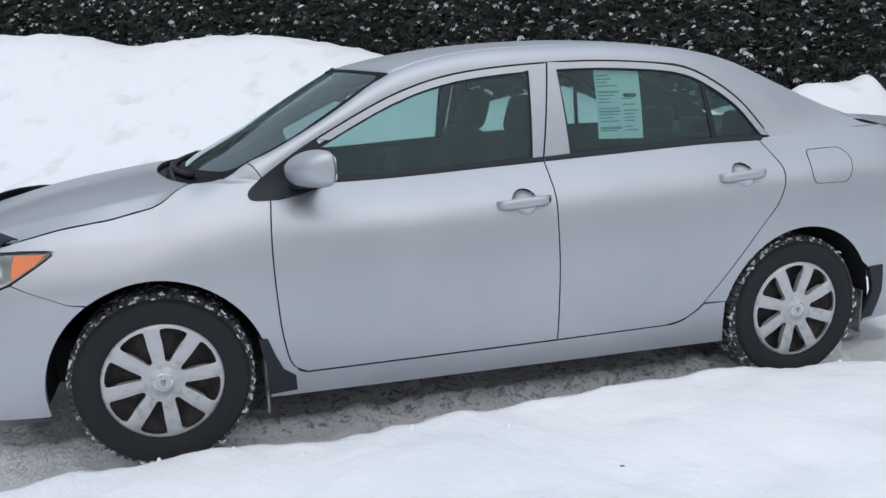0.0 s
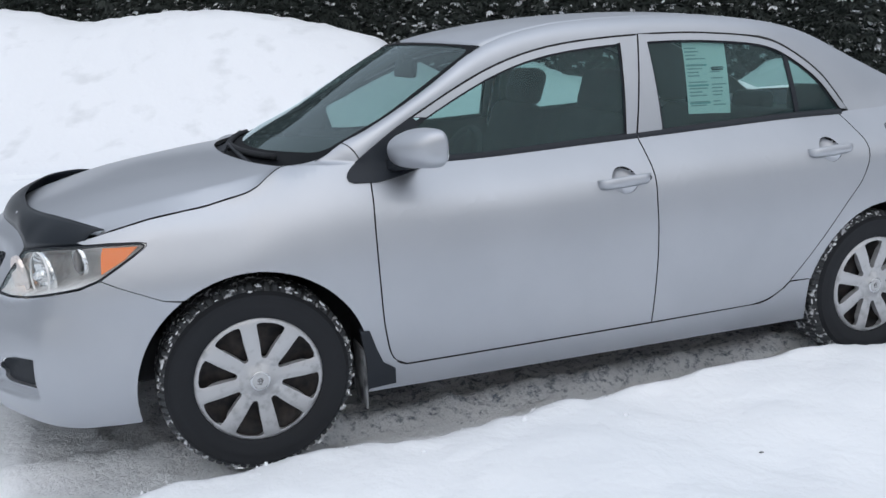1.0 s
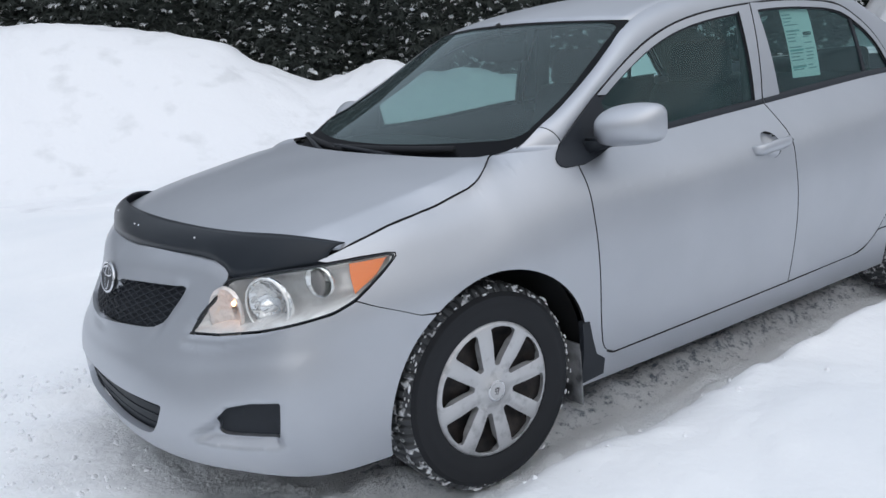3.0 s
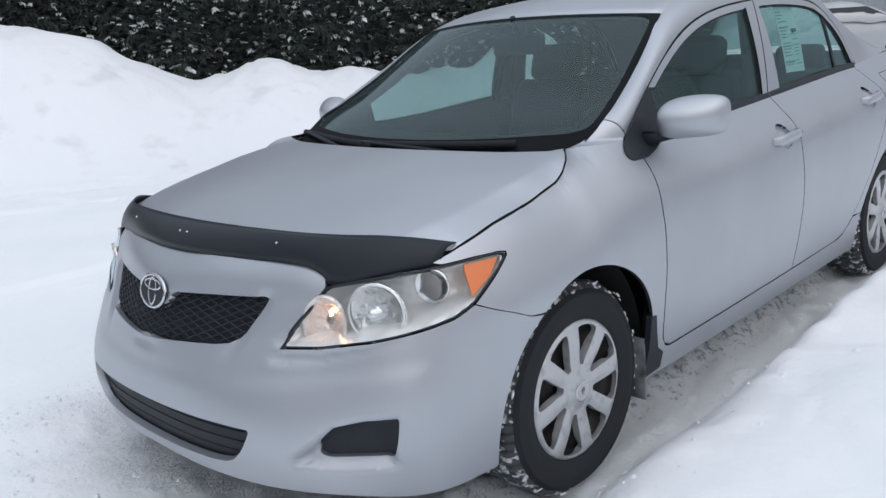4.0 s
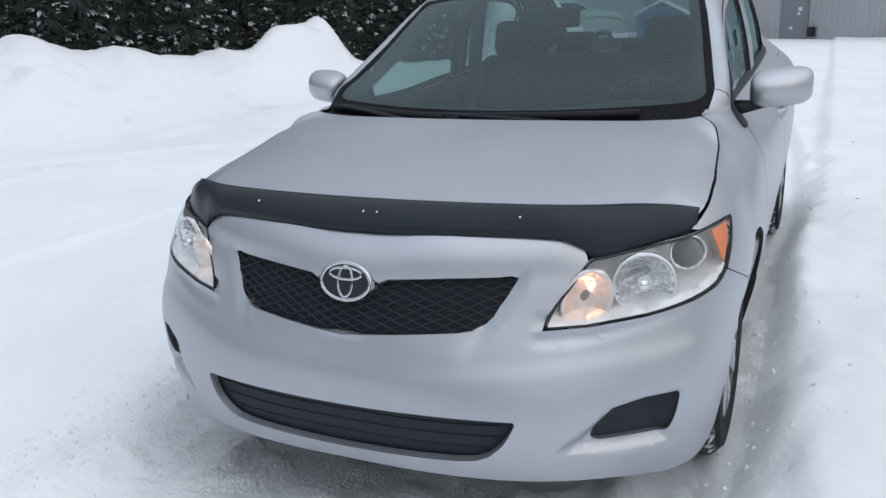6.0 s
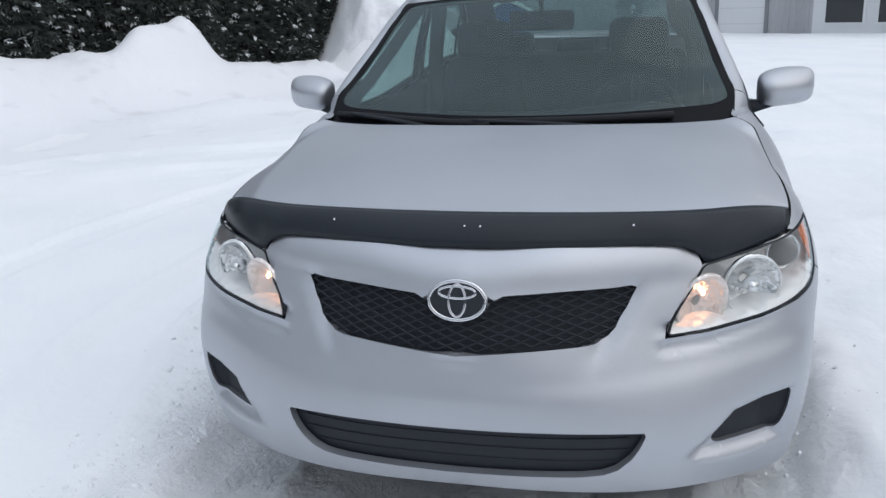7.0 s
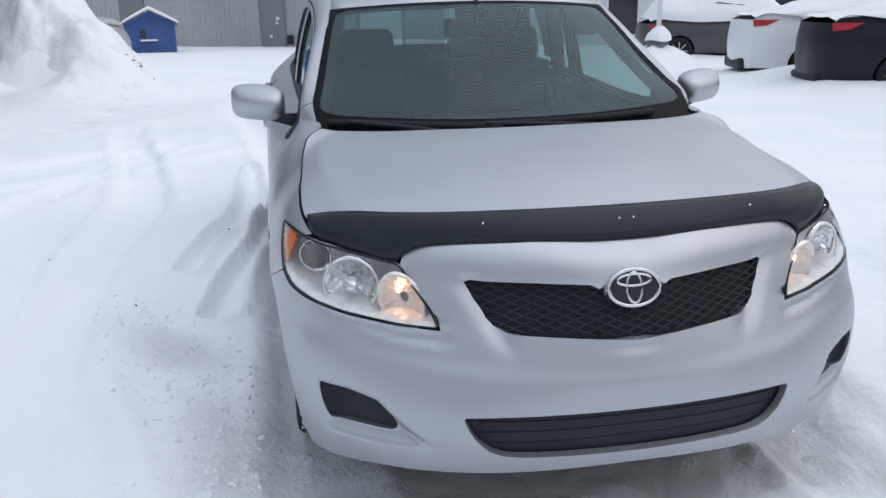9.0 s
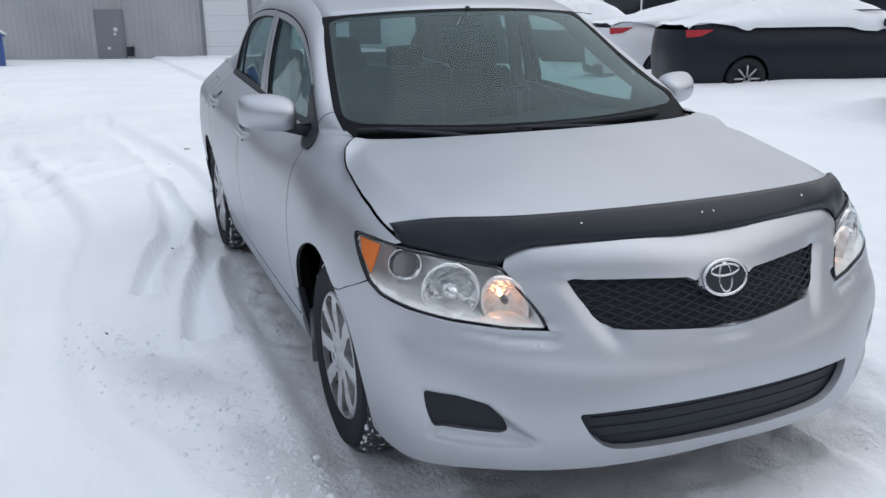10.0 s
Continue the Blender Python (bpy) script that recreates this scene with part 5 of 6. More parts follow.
CHURN = curve_through([(0.5, 1.62), (-0.19, 1.42), (-0.75, 1.25), (-1.1, 1.10), (-1.45, 1.02), (-1.9, 1.04), (-2.35, 1.12), (-2.9, 1.3)], 4)


def crumb_at_place(x, y):
    """Churned lumps: past the right wheels and the bumper's right end, before the bumper, and on the left edge."""
    b = math.exp(-((to_line(x, y, CHURN) / 0.20) ** 2)) * smooth01(0.6, -0.6, x) * smooth01(-3.2, -2.4, x)
    c = 0.32 * smooth01(-0.95, -1.25, y) * smooth01(-2.6, -1.9, y) * smooth01(-0.9, 0.6, x) * smooth01(3.5, 1.5, x)
    d = 0.6 * math.exp(-(((x + 2.35) / 0.30) ** 2) - ((y - 0.35) / 0.45) ** 2)
    patch = smooth01(-0.35, 0.45, fbm(x, y, 2.3, 3))
    return min(1.0, max(0.75 * b, c, d) * (0.35 + 0.65 * patch) + 0.75 * smooth01(0.95, 0.8, abs(y)) * smooth01(-2.3, -1.9, x) * smooth01(2.4, 2.0, x))


def berm_edge(x):
    """Where the untouched snow along the car's left side begins."""
    return cub((-1.8, -1.3, -0.9, -0.4, 0.5, 2.5), (-1.02, -0.97, -0.94, -0.90, -0.88, -0.95), x) + 0.06 * fbm(x, 0, 0.9, 3) + 0.06 * fbm(x, 3, 3.0, 3)


def ground_z(x, y):
    d = math.hypot(x, y)
    z = 0.055 + 0.02 * fbm(x, y, 0.6, 3)
    if d < 14:
        z += 0.008 * fbm(x, y, 3.1)
    # tracks in which the car stands
    for ty in (-0.76, 0.76):
        if -3.2 < x < 9 and abs(y - ty) < 1.2:
            w = 0.16 + 0.02 * fbm(x, ty, 1.5, 2)
            lane = ty + (0.02 * (x + 1.3) ** 2 if x < -1.3 else 0.012 * max(0.0, x - 1.3) ** 2)
            z += rut(y - lane, w) * smooth01(-2.7, -1.9, x)
    # older tracks that curve past it
    if d < 12:
        wander = 0.05 * fbm(x, y, 0.8, 2)
        for line, w, k in LANES:
            q = to_line(x, y, line)
            if q < 0.5:
                z += 1.0 * k * rut(q + wander, w) * smooth01(0.80, 0.95, abs(y)) * smooth01(-2.4, -1.2, x)
    # the driven strip under the car and the soft untouched edge along its left side
    under = smooth01(1.05, 0.80, abs(y)) * smooth01(-2.5, -1.9, x) * smooth01(3.2, 2.4, x)
    z -= 0.03 * under
    berm = 0.0
    if y < -0.6:
        edge = berm_edge(x)
        berm = smooth01(edge + 0.05, edge - 0.12, y) * smooth01(-2.6, -1.6, x)
    if berm > 0:
        z += berm * (0.08 + 0.035 * fbm(x, y, 1.1) + 0.012 * fbm(x, y, 5.0, 3))
    if d < 4.5:
        lumps = crumb_at_place(x, y)
        if lumps > 0.05:
            z += lumps * (0.05 * abs(fbm(x, y, 8.0, 3)) - 0.006)
    u = x * E1.x + y * E1.y
    z -= 0.0225 * max(0.0, min(u, 30.0) - 1.0) * smooth01(1.0, 6.0, u)
    return z + bank_z(x, y)


def graded(lo, a, b, hi, fine, coarse_n):
    """Steps that are fine between a and b and grow towards lo and hi."""
    out = [a - (a - lo) * (k / coarse_n) ** 2.2 for k in range(coarse_n, 0, -1)]
    n = int((b - a) / fine)
    out += [a + (b - a) * k / n for k in range(n + 1)]
    return out + [b + (hi - b) * (k / coarse_n) ** 2.2 for k in range(1, coarse_n + 1)]


xs, ys = graded(-400, -4.0, 4.6, 400, 0.028, 90), graded(-400, -3.0, 3.4, 400, 0.028, 100)
PARKED = [(7.8, -9.97), (10.32, -10.17), (16.25, -10.6), (2.65, -9.4)]


def wide_ground(x, y):
    """The yard as one sheet: the lumpy banks lie on it, and snow is drifted round the parked cars."""
    if abs(x) > 60 or abs(y) > 60:
        return 0.05
    z, b = ground_z(x, y), bank_z(x, y)
    if b > 0.03:
        z -= 0.10 * min(1.0, b / 0.2) + 0.06 * b
    if y < -7:
        for cx, cy in PARKED:
            dx, dy = x - cx, y - cy
            ahead, aside = dx * math.cos(radians(-105)) + dy * math.sin(radians(-105)), -dx * math.sin(radians(-105)) + dy * math.cos(radians(-105))
            z += (0.17 + 0.05 * fbm(x, y, 0.9, 3)) * smooth01(3.2, 2.0, abs(ahead)) * smooth01(2.2, 0.9, abs(aside))
    return z


verts = [(x, y, wide_ground(x, y)) for x in xs for y in ys]
ny = len(ys)
faces = [(i * ny + j, (i + 1) * ny + j, (i + 1) * ny + j + 1, i * ny + j + 1) for i in range(len(xs) - 1) for j in range(ny - 1)]
me = bpy.data.meshes.new("ground")
me.from_pydata(verts, [], faces)
me.polygons.foreach_set("use_smooth", [True] * len(faces))
me.materials.append(ground_snow)
grit = me.attributes.new("grit", "FLOAT", "POINT")


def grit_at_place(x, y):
    """How much dark grit shows: most under the car, little by the bumper and the churned band."""
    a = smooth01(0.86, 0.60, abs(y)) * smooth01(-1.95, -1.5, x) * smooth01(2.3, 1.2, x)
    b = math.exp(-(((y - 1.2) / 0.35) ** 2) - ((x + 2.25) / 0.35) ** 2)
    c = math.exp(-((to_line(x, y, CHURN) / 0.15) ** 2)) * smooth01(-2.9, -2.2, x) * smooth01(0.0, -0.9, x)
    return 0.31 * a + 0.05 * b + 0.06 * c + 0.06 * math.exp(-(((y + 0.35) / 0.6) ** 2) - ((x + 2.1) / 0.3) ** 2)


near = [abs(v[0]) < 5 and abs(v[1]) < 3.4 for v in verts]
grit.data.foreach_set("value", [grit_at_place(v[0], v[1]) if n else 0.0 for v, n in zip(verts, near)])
crumb = me.attributes.new("crumb", "FLOAT", "POINT")
crumb.data.foreach_set("value", [crumb_at_place(v[0], v[1]) if n else 0.0 for v, n in zip(verts, near)])
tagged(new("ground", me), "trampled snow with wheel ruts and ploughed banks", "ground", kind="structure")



def lumpy(x, y):
    """Broken lumps and crusts of ploughed snow."""
    patch = smooth01(-0.3, 0.4, fbm(x, y, 0.7, 2)) * (0.2 + 0.8 * smooth01(-2.5, 0.5, x * E1.x + y * E1.y))
    return 0.04 * fbm(x, y, 1.6, 3) + patch * (0.09 * abs(fbm(x, y, 3.3, 3)) + 0.05 * abs(fbm(x, y, 7.5, 2)) - 0.045)


def bank_mesh(name, label, nu, nv, place):
    """A fine sheet of snow over the yard's broad bank; place(a, b) -> (x, y)."""
    def f(a, b):
        x, y = place(a, b)
        rim = min(a, 1 - a, b, 1 - b) * 4
        return Vector((x, y, ground_z(x, y) + lumpy(x, y) * min(1.0, rim) * smooth01(0.05, 0.5, bank_z(x, y)) + 0.004 - 0.16 * max(0.0, 1 - rim * 4)))
    tagged(part(name, grid_sheet(f, nu, nv), snow_dirty), label, "snow", kind="structure")


def along_hedge(a, b):
    p = at_site(-16 + 24.6 * a, 4.9 + 4.9 * b)
    return p.x, p.y


bank_mesh("snow_bank", "ploughed lumpy snow bank along the hedge", 330, 70, along_hedge)
bank_mesh("snow_heap", "tall ploughed snow heap with dirty lumps", 120, 130, lambda a, b: (8.4 + 6.8 * a, 2.0 + 6.0 * b))

# ---------------------------------------------------------------- cedar hedge
def hedge_shape(s, h):
    """Distance by which the hedge's face stands out at s along it, h up."""
    return 0.28 * fbm(s, h, 0.55, 3) + 0.18 * math.sin(s * 2.9 + 0.8 * math.sin(s * 0.7))


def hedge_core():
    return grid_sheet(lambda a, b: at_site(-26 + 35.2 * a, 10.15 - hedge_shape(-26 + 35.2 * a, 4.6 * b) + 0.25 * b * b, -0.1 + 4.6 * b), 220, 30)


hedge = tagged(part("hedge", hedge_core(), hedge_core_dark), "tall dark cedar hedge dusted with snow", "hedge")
rnd = random.Random(11)


def sprays(count, snowy, u0, u1, h1, size):
    """Flat fans of scale leaves that stand out of the hedge's face."""
    bm = bmesh.new()
    verts, faces = [], []
    for _ in range(count):
        u, h = rnd.uniform(u0, u1), rnd.uniform(0.2, h1)
        base = at_site(u, 10.12 - hedge_shape(u, h) + 0.25 * (h / 4.6) ** 2 - rnd.uniform(0, 0.10), h)
        out = (-E2 * rnd.uniform(0.5, 1.0) + E1 * rnd.uniform(-0.7, 0.7) + Vector((0, 0, rnd.uniform(-0.9, 0.6)))).normalized()
        side = out.cross(Vector((rnd.uniform(-0.4, 0.4), rnd.uniform(-0.4, 0.4), 1))).normalized()
        n = side.cross(out)
        s = size * rnd.uniform(0.6, 1.4)
        lift = n * (0.012 if snowy else 0.0)
        blades = 3 if snowy else 4
        for k in range(blades):
            ang = (k - (blades - 1) / 2) * 0.55 + rnd.uniform(-0.15, 0.15)
            d = out * math.cos(ang) + side * math.sin(ang)
            w = n.cross(d).normalized() * s * (0.16 if snowy else 0.10)
            length = s * rnd.uniform(0.6, 1.0) * (0.75 if snowy else 1.0)
            p = base + lift
            droop = Vector((0, 0, -0.25 * length))
            i = len(verts)
            verts += [p - w * 0.4, p + w * 0.4, p + d * length * 0.55 + w, p + d * length + droop, p + d * length * 0.55 - w]
            faces.append((i, i + 1, i + 2, i + 3, i + 4))
    me = bpy.data.meshes.new("foliage")
    me.from_pydata([tuple(v) for v in verts], [], faces)
    return me


for snowy, n, mat, nm, lb in ((False, 34000, hedge_leaf, "foliage", "dark green cedar sprays"), (True, 9000, leaf_snow, "snow_on_foliage", "snow caught on sprays")):
    me = sprays(n, snowy, -16, 9.1, 4.4, 0.15 if not snowy else 0.12)
    me.materials.append(mat)
    ob = tagged(new(nm, me), lb, kind="stuff")
    ob.parent = hedge


# ---------------------------------------------------------------- the building at the end of the yard
WALL_U, WALL_Z = 29.7, -0.45
building = thing("commercial_building", "grey steel clad commercial building with office windows", "building", at=site_pose(WALL_U, 0, -0.24))


def wall_box(name, u0, u1, v0, v1, z0, z1, mat, parent, label="", bevel=0.0):
    bm = bmesh.new()
    box(bm, (u0, v0, z0), (u1, v1, z1), bevel)
    return part(name, bm, mat, parent, label, smooth=False)


def ribbed(v0, v1, z0, z1, pitch=0.23, depth=0.035):
    """Steel siding with upright ribs, facing -x."""
    line, v = [], v0
    while v < v1:
        line += [(0.0, v), (0.0, v + pitch * 0.55), (-depth, v + pitch * 0.65), (-depth, v + pitch * 0.9)]
        v += pitch
    line.append((0.0, v1))
    bm = bmesh.new()
    rows = [[bm.verts.new((a, min(b, v1), z)) for a, b in line] for z in (z0, z1)]
    for k in range(len(line) - 1):
        bm.faces.new((rows[0][k], rows[1][k], rows[1][k + 1], rows[0][k + 1]))
    return bm


part("siding", ribbed(8.0, 34.0, WALL_Z - 0.3, 6.0), siding, building, "ribbed grey siding", smooth=False)
wall_box("office_wall", -0.02, 0.3, -26, 8.0, WALL_Z - 0.3, 6.0, white_trim, building, "pale grey office wall")
wall_box("roof", -0.3, 12.0, -26.2, 34.2, 6.0, 6.25, door_grey, building)
wall_box("side_wall", 0.3, 12.0, 33.8, 34.0, WALL_Z - 0.3, 6.0, siding, building)
wall_box("side_wall", 0.3, 12.0, -26.0, -25.8, WALL_Z - 0.3, 6.0, siding, building)
door = wall_box("steel_door", -0.09, 0.0, 14.86, 15.82, WALL_Z, 1.47, door_grey, building, "dark grey steel door", 0.01)
wall_box("door_frame", -0.07, 0.0, 14.78, 14.86, WALL_Z, 1.55, door_grey, building)
wall_box("door_frame", -0.07, 0.0, 15.82, 15.90, WALL_Z, 1.55, door_grey, building)
wall_box("door_frame", -0.07, 0.0, 14.86, 15.82, 1.47, 1.55, door_grey, building)
for v, z, w, h in ((15.02, 0.72, 0.16, 0.14), (15.10, 0.56, 0.10, 0.10), (15.38, 0.02, 0.12, 0.10)):
    wall_box("door_notice", -0.095, -0.0915, v, v + w, z, z + h, white_trim, door)
wall_box("steel_door", -0.06, 0.0, 21.4, 22.6, WALL_Z, 1.75, door_grey, building, "dark grey steel door", 0.01)
wall_box("meter_box", -0.22, -0.04, 14.46, 14.68, -0.25, 0.12, black_plastic, building, "small black utility box", 0.02)
overhead = wall_box("overhead_door", -0.05, 0.0, 9.72, 11.5, -0.5, 2.4, white_trim, building, "pale overhead door")
for k in range(1, 5):
    wall_box("door_joint", -0.054, -0.0505, 9.72, 11.5, -0.5 + 0.58 * k, -0.488 + 0.58 * k, siding, overhead)
for v0, v1 in ((9.58, 9.72), (11.5, 11.64)):
    wall_box("door_jamb", -0.09, 0.0, v0, v1, -0.5, 2.5, door_grey, building)
wall_box("door_lintel", -0.09, 0.0, 9.72, 11.5, 2.4, 2.5, door_grey, building)


def office_window(v0, v1, z0, z1, mullions=0):
    w = wall_box("window", -0.05, -0.022, v0, v1, z0, z1, office_glass, building, "dark window with pale frame")
    for a, b, c, d in ((v0 - 0.08, v1 + 0.08, z0 - 0.08, z0), (v0 - 0.08, v1 + 0.08, z1, z1 + 0.08), (v0 - 0.08, v0, z0, z1), (v1, v1 + 0.08, z0, z1)):
        wall_box("window_frame", -0.09, -0.02, a, b, c, d, white_trim, w)
    for k in range(mullions):
        m = v0 + (v1 - v0) * (k + 1) / (mullions + 1)
        wall_box("mullion", -0.08, -0.05, m - 0.03, m + 0.03, z0, z1, white_trim, w)


for v0, v1 in ((6.3, 7.55), (4.56, 5.8), (2.05, 3.22), (0.55, 1.62)):
    office_window(v0, v1, 0.10, 1.9)
office_window(8.2, 9.0, 1.36, 2.2)
for k in range(7):
    office_window(-3.6 - 3.1 * k, -0.9 - 3.1 * k + 0.1, 0.0, 2.7, 1)
wall_box("wall_lamp", -0.12, -0.02, 4.0, 4.08, 0.42, 0.52, white_trim, building)

# snow drifted along the building's foot
drift = grid_sheet(lambda a, b: at_site(WALL_U + 0.1 - 2.6 * (1 - b), -25 + 50 * a, WALL_Z - 0.23 + (0.07 + 0.09 * fbm(50 * a, 0, 0.3, 3)) * b ** 1.6), 160, 8)
tagged(part("snow_drift", drift, snow), "snow drifted against the wall", "snow", kind="structure")

# ---------------------------------------------------------------- blue shed
shed = thing("storage_shed", "small blue wooden shed with snow on its roof", "shed", at=site_pose(24.6, 17.85, -0.54, 33))


def gable(u0, u1, w, eave, peak):
    bm = bmesh.new()
    ring = [(-w, 0), (w, 0), (w, eave), (0, peak), (-w, eave)]
    a, b = [bm.verts.new((u0, y, z)) for y, z in ring], [bm.verts.new((u1, y, z)) for y, z in ring]
    bm.faces.new(a), bm.faces.new(b[::-1])
    for k in range(5):
        bm.faces.new((a[k], b[k], b[(k + 1) % 5], a[(k + 1) % 5]))
    bmesh.ops.recalc_face_normals(bm, faces=bm.faces[:])
    return bm


walls = part("wall", gable(-0.9, 0.9, 0.86, 1.06, 1.47), blue_board, shed, smooth=False)
for side in (1, -1):
    bm = bmesh.new()
    ring = [(-0.02, 1.47), (0.95, 1.01), (0.95, 1.065), (-0.02, 1.53)]
    a, b = [bm.verts.new((-1.02, side * y, z)) for y, z in ring], [bm.verts.new((1.02, side * y, z)) for y, z in ring]
    bm.faces.new(a), bm.faces.new(b[::-1])
    for k in range(4):
        bm.faces.new((a[k], b[k], b[(k + 1) % 4], a[(k + 1) % 4]))
    bmesh.ops.recalc_face_normals(bm, faces=bm.faces[:])
    part("roof", bm, blue_board, shed, smooth=False)
bm = grid_sheet(lambda a, b: Vector((-1.06 + 2.12 * a, 0.98 * (2 * b - 1), 1.545 - 0.455 * abs(2 * b - 1) * 1.0 + 0.10 * math.sin(math.pi * b) ** 0.5 * math.sin(math.pi * (0.06 + 0.88 * a)) ** 0.4)), 12, 16)
part("roof_snow", thicken(bm, -0.05), snow, shed, "snow layer on shed roof")
wall_box("shed_window", -0.915, -0.901, 0.16, 0.36, 0.60, 0.90, office_glass, shed)
wall_box("shelf", -1.02, -0.90, -0.22, 0.36, 0.46, 0.49, blue_board, shed)
wall_box("shelf_snow", -1.02, -0.905, -0.22, 0.36, 0.491, 0.55, snow, shed, "strip of snow on the shelf", 0.015)

# ---------------------------------------------------------------- white pole with snowy footing
post = thing("lamp_post", "white steel lamp post on a snow covered footing", "lamp post", at=site_pose(17.5, -0.53, -0.02))
part("pole", tube(bmesh.new(), [(0, 0, 0.2), (0, 0, 6.0)], 0.06, 14), car_white, post)
bm = bmesh.new()
bmesh.ops.create_cone(bm, cap_ends=True, segments=20, radius1=0.26, radius2=0.25, depth=0.62, matrix=Matrix.Translation((0, 0, 0.0)))
part("footing", bm, door_grey, post, "dark concrete footing")
bm = grid_sheet(lambda a, b: Vector(((0.30 * (1 - b ** 1.8) + 0.01) * math.cos(a * math.tau), (0.30 * (1 - b ** 1.8) + 0.01) * math.sin(a * math.tau), 0.30 + 0.36 * b ** 0.8 + 0.02 * math.sin(a * 19))), 24, 6, True)
part("footing_snow", bm, snow, post, "rounded cap of snow")
bm = grid_sheet(lambda a, b: Vector(((1.5 * (1 - b) + 0.05) * math.cos(a * math.tau), (1.5 * (1 - b) + 0.05) * math.sin(a * math.tau), -0.40 + 0.60 * smooth01(0, 1, b) + 0.04 * math.sin(a * 25 + 4 * b))), 28, 8, True)
part("snow_mound", bm, snow, post, "low mound of snow")

# ---------------------------------------------------------------- parked cars under snow
def parked_car(name, label, body_mat, m, suv=False, covered=True, low_black=False):
    """x ahead, y to the left, origin under its middle."""
    ob = thing(name, label, "car", "parked cars in the yard", at=m)
    length, half = (4.25, 0.92) if suv else (4.8, 0.90)
    belt, roof = (1.02, 1.66) if suv else (1.09, 1.58)
    lx = length / 2

    def deck(x):
        if suv:
            return cub((-lx, -lx + 0.15, -1.0, 0.9, lx - 0.2, lx), (0.98, 1.03, 1.02, 1.0, 0.86, 0.66), x)
        return cub((-lx, -lx + 0.12, -1.4, 0.95, lx - 0.25, lx), (1.11, 1.16, 1.14, 1.08, 0.92, 0.70), x)

    def plan(x):
        q = abs(x) / lx
        return half * (1 - 0.10 * q ** 5 - 0.04 * q ** 2 - 0.06 * q ** 22)

    def shell(s, t):
        x = -lx + length * s
        w, top = plan(x), deck(x)
        z = 0.26 + (top - 0.26) * t
        y = w * (0.93 + 0.07 * math.sin(min(1.0, t * 1.6) * math.pi / 2)) * (1 - 0.10 * max(0, t - 0.7) / 0.3)
        return Vector((x, y, z))

    def skin(x, z):
        return shell((x + lx) / length, (z - 0.26) / (deck(x) - 0.26))

    ring = [(-lx, 0.27), (-1.80, 0.27)] + arc(-1.40, 0.33, 0.38, 188, -8, 16) + arc(1.40, 0.33, 0.38, 188, -8, 16) + [(lx, 0.27)] + [(lx - length * k / 24, deck(lx - length * k / 24)) for k in range(25)]
    up = 0.04 if suv else 0.19
    lamp = [(-lx + 0.01, 0.80 + up), (-lx + 0.22, 0.82 + up), (-lx + 0.42, 0.92 + up), (-lx + 0.01, 0.915 + up)]
    for side in (1, -1):
        put("body_side", sheet(ring, skin, 0.15, (), 0.0), body_mat, ob, side)
        if covered:
            put("tail_lamp", sheet(lamp, skin, 0.08, (), 0.01, 0.012), red_lens, ob, side, "red tail lamp")
    for end, sgn in ((0, -1), (1, 1)):
        bm = grid_sheet(lambda s, t: Vector((sgn * (lx + (0.13 + 0.05 * math.sin(t * math.pi)) * (1 - abs(2 * s - 1) ** 3.2)), shell(end, t).y * (2 * s - 1), shell(end, t).z)), 24, 10)
        part("tail" if sgn < 0 else "nose", bm, body_mat, ob)
    bm = bmesh.new()
    box(bm, (-lx - 0.15, -half * 0.62, 0.22), (-lx + 0.25, half * 0.62, 0.44 if low_black else 0.34), 0.05)
    part("rear_bumper", bm, black_plastic, ob)
    for cx in (-1.40, 1.40):
        for side in (1, -1):
            bm = lathe(bmesh.new(), [(0.20, -0.05), (0.23, 0.0), (0.31, 0.0), (0.33, -0.03), (0.33, -0.2), (0.2, -0.2)], 32)
            w = put("wheel", bm, rubber, ob, side)
            w.matrix_parent_inverse = Matrix()
            w.matrix_basis = Matrix.Translation((cx, side * half * 0.965, 0.33))
            bm = lathe(bmesh.new(), [(0.001, -0.04), (0.2, -0.05), (0.225, -0.005)], 24)
            put("rim_back", bm, gap_dark, w, side)
            for k in range(8):
                bm = tube(bmesh.new(), [(0.03 * math.cos(k * math.tau / 8), -0.015, 0.03 * math.sin(k * math.tau / 8)), (0.215 * math.cos(k * math.tau / 8), -0.008, 0.215 * math.sin(k * math.tau / 8))], 0.016, 6)
                put("rim_spoke", bm, alloy, w, side)
    bm = bmesh.new()
    box(bm, (-lx + 0.3, -half * 0.72, 0.2), (lx - 0.3, half * 0.72, 0.7), 0.05)
    part("underbody", bm, gap_dark, ob)
    # cabin under a thick coat of snow, or bare
    def cabin(s, t):
        a = math.pi * t
        x = -lx + 0.02 + (length - 0.3) * s
        up = cub((-lx, -lx + 0.35, -1.55, -0.75, 0.0, 0.75, 1.35, lx - 0.3, lx), (belt + 0.05, belt + 0.55, roof - 0.06, roof + 0.06, roof + 0.08, roof - 0.05, belt + 0.14, belt + 0.02, 0.8) if suv else (belt + 0.09, belt + 0.13, belt + 0.26, roof - 0.03, roof + 0.07, roof - 0.06, belt + 0.15, belt + 0.02, 0.78), x)
        low = deck(x) - 0.005 - 0.05 * smooth01(0.1, 0.45, noise.noise(Vector((x * 3.4, t * 2, lx)))) + (0.05 * smooth01(-lx + 0.55, -lx + 0.1, x) if t < 0.2 or t > 0.8 else 0)
        w = plan(x) * 0.985
        c, d = math.cos(a), math.sin(a)
        y = w * (1 if c > 0 else -1) * abs(c) ** 0.42
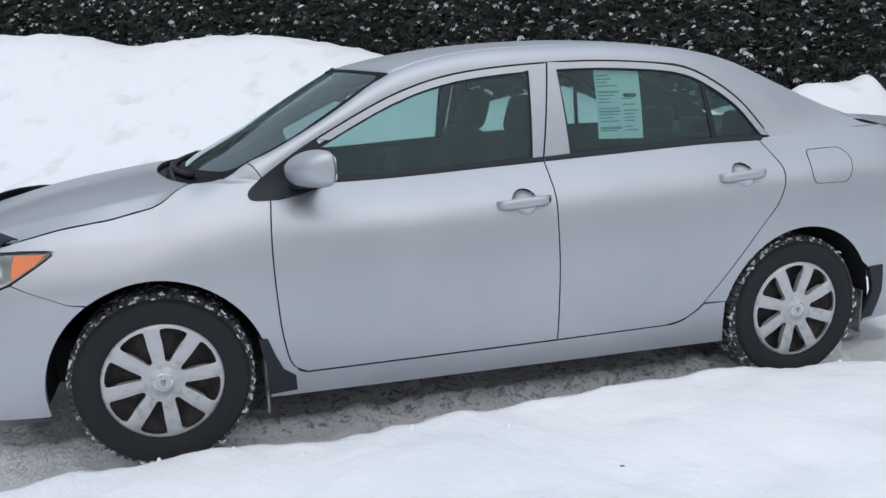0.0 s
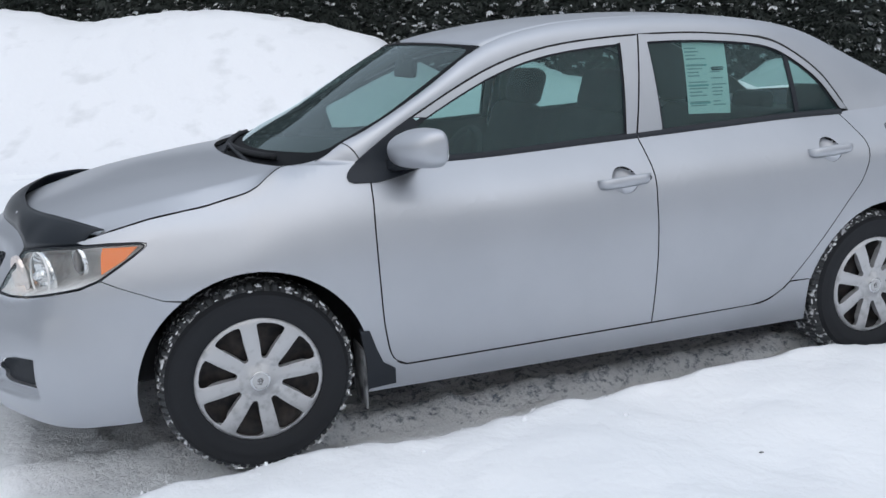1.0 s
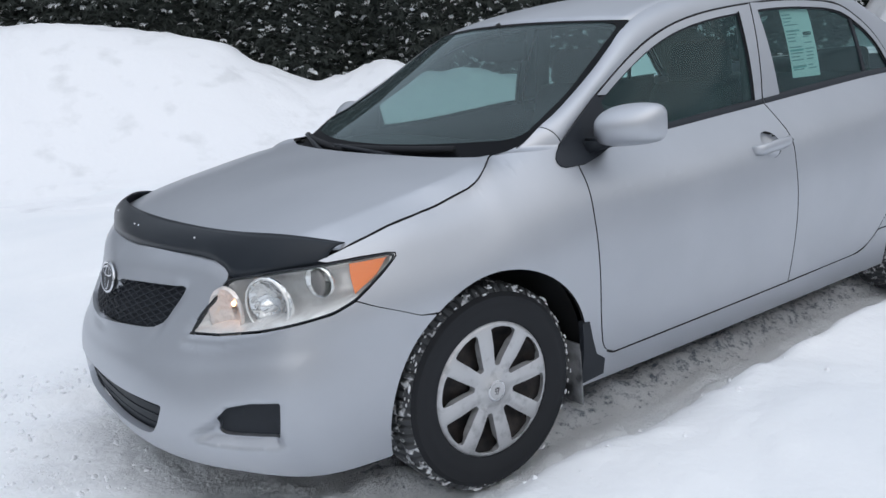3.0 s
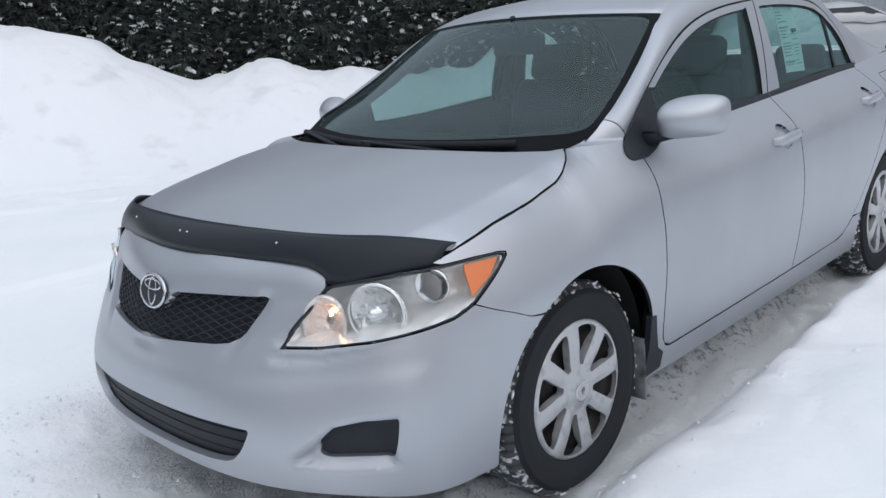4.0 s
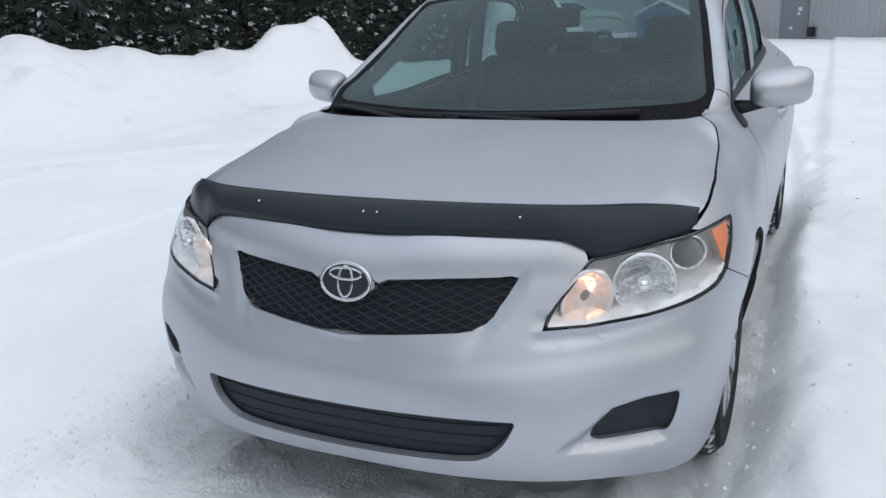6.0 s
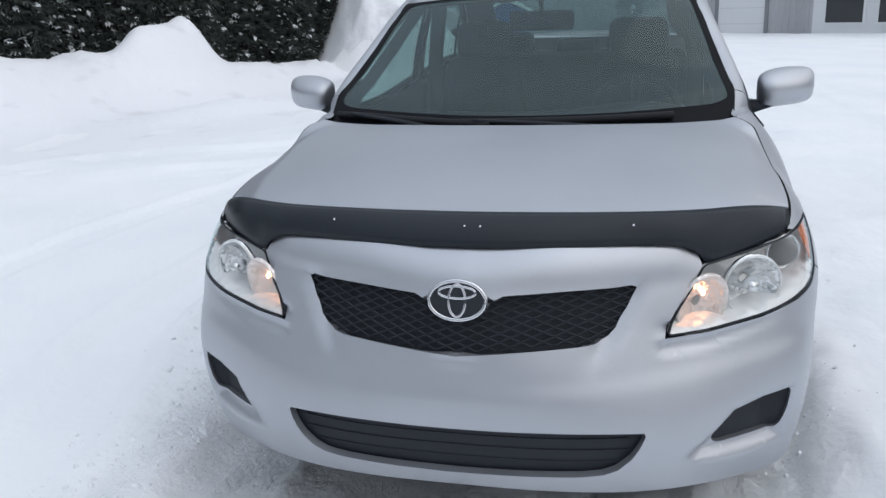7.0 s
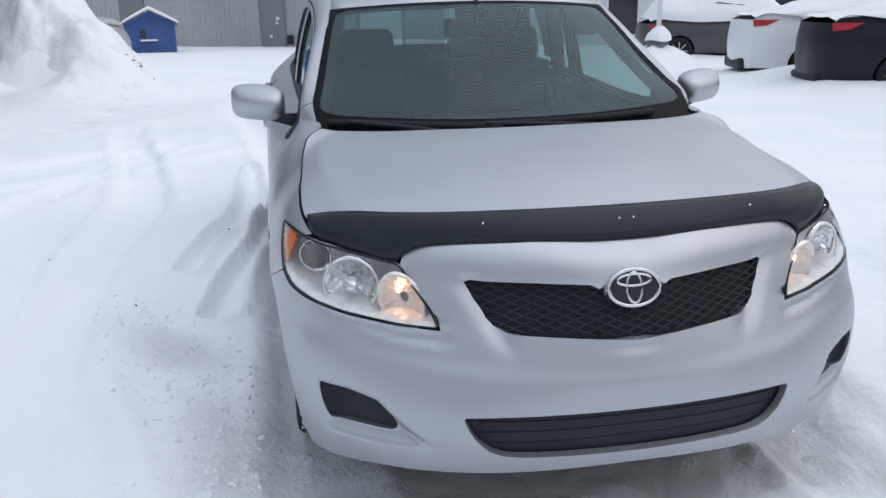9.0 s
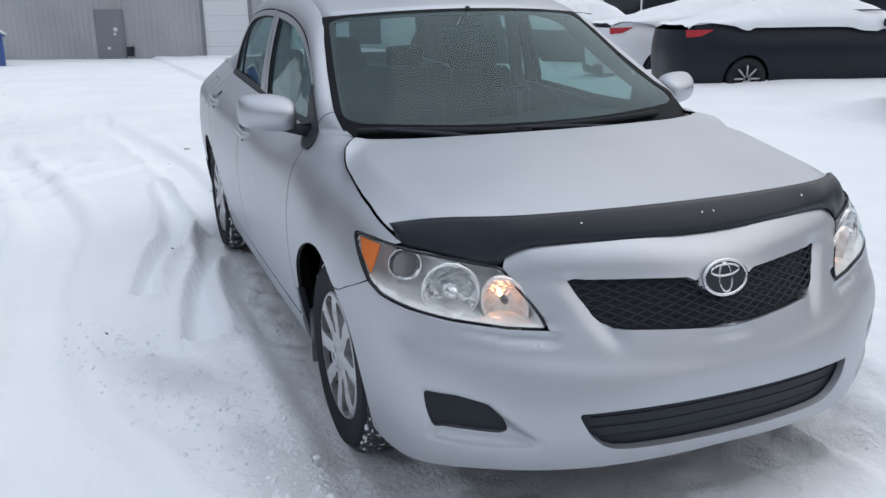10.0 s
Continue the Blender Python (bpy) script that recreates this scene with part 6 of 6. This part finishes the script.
        z = low + (up - low) * d ** 0.75
        y *= 1 - 0.20 * smooth01(0.2, 0.9, (z - low) / max(0.05, roof - low))
        return Vector((x, y, z + 0.035 * fbm(x, y, 2.0, 4) * d))

    if not covered:
        part("cabin", grid_sheet(cabin, 48, 24), body_mat, ob)
        pane = [(-1.75, belt + 0.13), (1.15, belt + 0.08), (0.55, roof - 0.10), (-0.7, roof - 0.08)]
        for side in (1, -1):
            put("side_glass", sheet(pane, lambda x, z: Vector((x, half * 0.97 - 0.30 * (z - belt), z)), 0.2, (), 0.02), office_glass, ob, side)
        return ob
    part("snow_cover", grid_sheet(cabin, 110, 40), snow, ob, "thick snow on roof, windows and deck")
    for side in (1, -1):
        if suv or body_mat is car_black:
            bm = bmesh.new()
            tube(bm, [(-0.55, half * 0.80, roof - 0.20), (0.9, half * 0.86, belt + 0.28)], 0.012, 6)
            put("window_edge", bm, black_plastic, ob, side)
            bm = bmesh.new()
            box(bm, (0.85, half * 0.95, belt + 0.02), (1.0, half * 1.12, belt + 0.15), 0.03)
            put("door_mirror", bm, body_mat, ob, side)
    return ob


def heading(x, y, z, deg):
    return Matrix.Translation((x, y, z)) @ Matrix.Rotation(radians(deg), 4, "Z")


parked_car("sedan_car", "black sedan thickly covered in snow", car_black, heading(7.8, -9.97, -0.20, -105))
parked_car("sedan_car", "white sedan under snow beside the black one", car_white, heading(10.32, -10.17, -0.22, -105), low_black=True)
parked_car("suv_car", "dark grey suv with snow on roof and windows", car_grey, heading(16.25, -10.6, -0.34, -105), suv=True)
parked_car("suv_car", "dark suv at the end of the row", car_black, heading(2.65, -9.4, 0.06, -105), suv=True)
parked_car("sedan_car", "pale silver car half hidden behind the snow heap", car_silver, heading(21.2, 6.75, -0.30, -42), covered=False)

# broken clods of snow thrown up by wheels and feet
rnd = random.Random(31)
lump = bmesh.new()
bmesh.ops.create_icosphere(lump, subdivisions=1, radius=1)
lump_verts, lump_faces = [v.co.copy() for v in lump.verts], [[v.index for v in f.verts] for f in lump.faces]
lump.free()
verts, faces = [], []
for kind, count in (("churn", 1500), ("front", 260), ("berm", 90), ("wheel", 60)):
    for _ in range(count):
        if kind == "churn":
            at = CHURN[int(rnd.uniform(0.12, 0.95) * (len(CHURN) - 1))]
            x, y = at[0] + rnd.gauss(0, 0.08), at[1] + rnd.gauss(0, 0.13)
        elif kind == "front":
            x, y = rnd.gauss(-2.38, 0.14), rnd.uniform(-0.2, 1.0)
        elif kind == "berm":
            x = rnd.uniform(-1.6, 2.6)
            y = berm_edge(x) + rnd.gauss(-0.02, 0.13)
        else:
            x, y = rnd.gauss(-1.45, 0.22), rnd.gauss(-0.86, 0.09)
        if abs(y) < 0.93 and kind == "churn":
            continue
        size = 0.003 + 0.011 * rnd.random() ** 4.0
        base, turn = Vector((x, y, ground_z(x, y) - size * 0.15)), Euler((rnd.uniform(0, 6), rnd.uniform(0, 6), rnd.uniform(0, 6))).to_matrix()
        i = len(verts)
        verts += [tuple(base + turn @ Vector((v.x * size * 1.3, v.y * size, v.z * size * 0.8)) * rnd.uniform(0.75, 1.2)) for v in lump_verts]
        faces += [[i + k for k in f] for f in lump_faces]
me = bpy.data.meshes.new("snow_clods")
me.from_pydata(verts, [], faces)
me.materials.append(snow_dirty)
tagged(new("snow_clods", me), "small broken clods of packed snow", "snow", kind="stuff")

# bits of twig and dirt scattered on the snow
rnd = random.Random(23)
bm = bmesh.new()
for _ in range(38):
    if rnd.random() < 0.35:
        x, y = rnd.gauss(11.1, 0.35), rnd.gauss(2.95, 0.16)
    else:
        x, y = rnd.uniform(-3.5, 6), rnd.uniform(-2.6, 2.8)
    if abs(y) < 1.0 and -2.4 < x < 2.4:
        continue
    size = rnd.uniform(0.006, 0.018) * (1 if x < 6 else 1.6)
    m = Matrix.Translation((x, y, max(ground_z(x, y), wide_ground(x, y)) + 0.02 * (x > 6))) @ Matrix.Rotation(rnd.uniform(0, 6), 4, "Z") @ Matrix.Diagonal((size * rnd.uniform(1, 2.6), size * 0.6, size * 0.45, 1))
    bmesh.ops.create_icosphere(bm, subdivisions=1, radius=1, matrix=m)
tagged(part("debris", bm, far_wall_mat), "small dark bits of twig and dirt on snow", "debris", kind="stuff")

# plain dark unseen walls, added to close the yard behind the camera and darken reflections
def closing_wall(name, a, b, h):
    d = Vector(b) - Vector(a)
    bm = bmesh.new()
    box(bm, (0, -0.15, -1), (d.length, 0.15, h))
    ob = part(name, bm, far_wall_mat, smooth=False)
    ob.matrix_world = Matrix.Translation((a[0], a[1], 0)) @ Matrix.Rotation(math.atan2(d.y, d.x), 4, "Z")
    tagged(ob, "unseen plain dull wall added to darken reflections", "wall", kind="structure")


closing_wall("unseen_wall_south", (-40, -22), (8, -26), 5.0)
closing_wall("unseen_wall_west", (-42, -22), (-42, 30), 6.0)
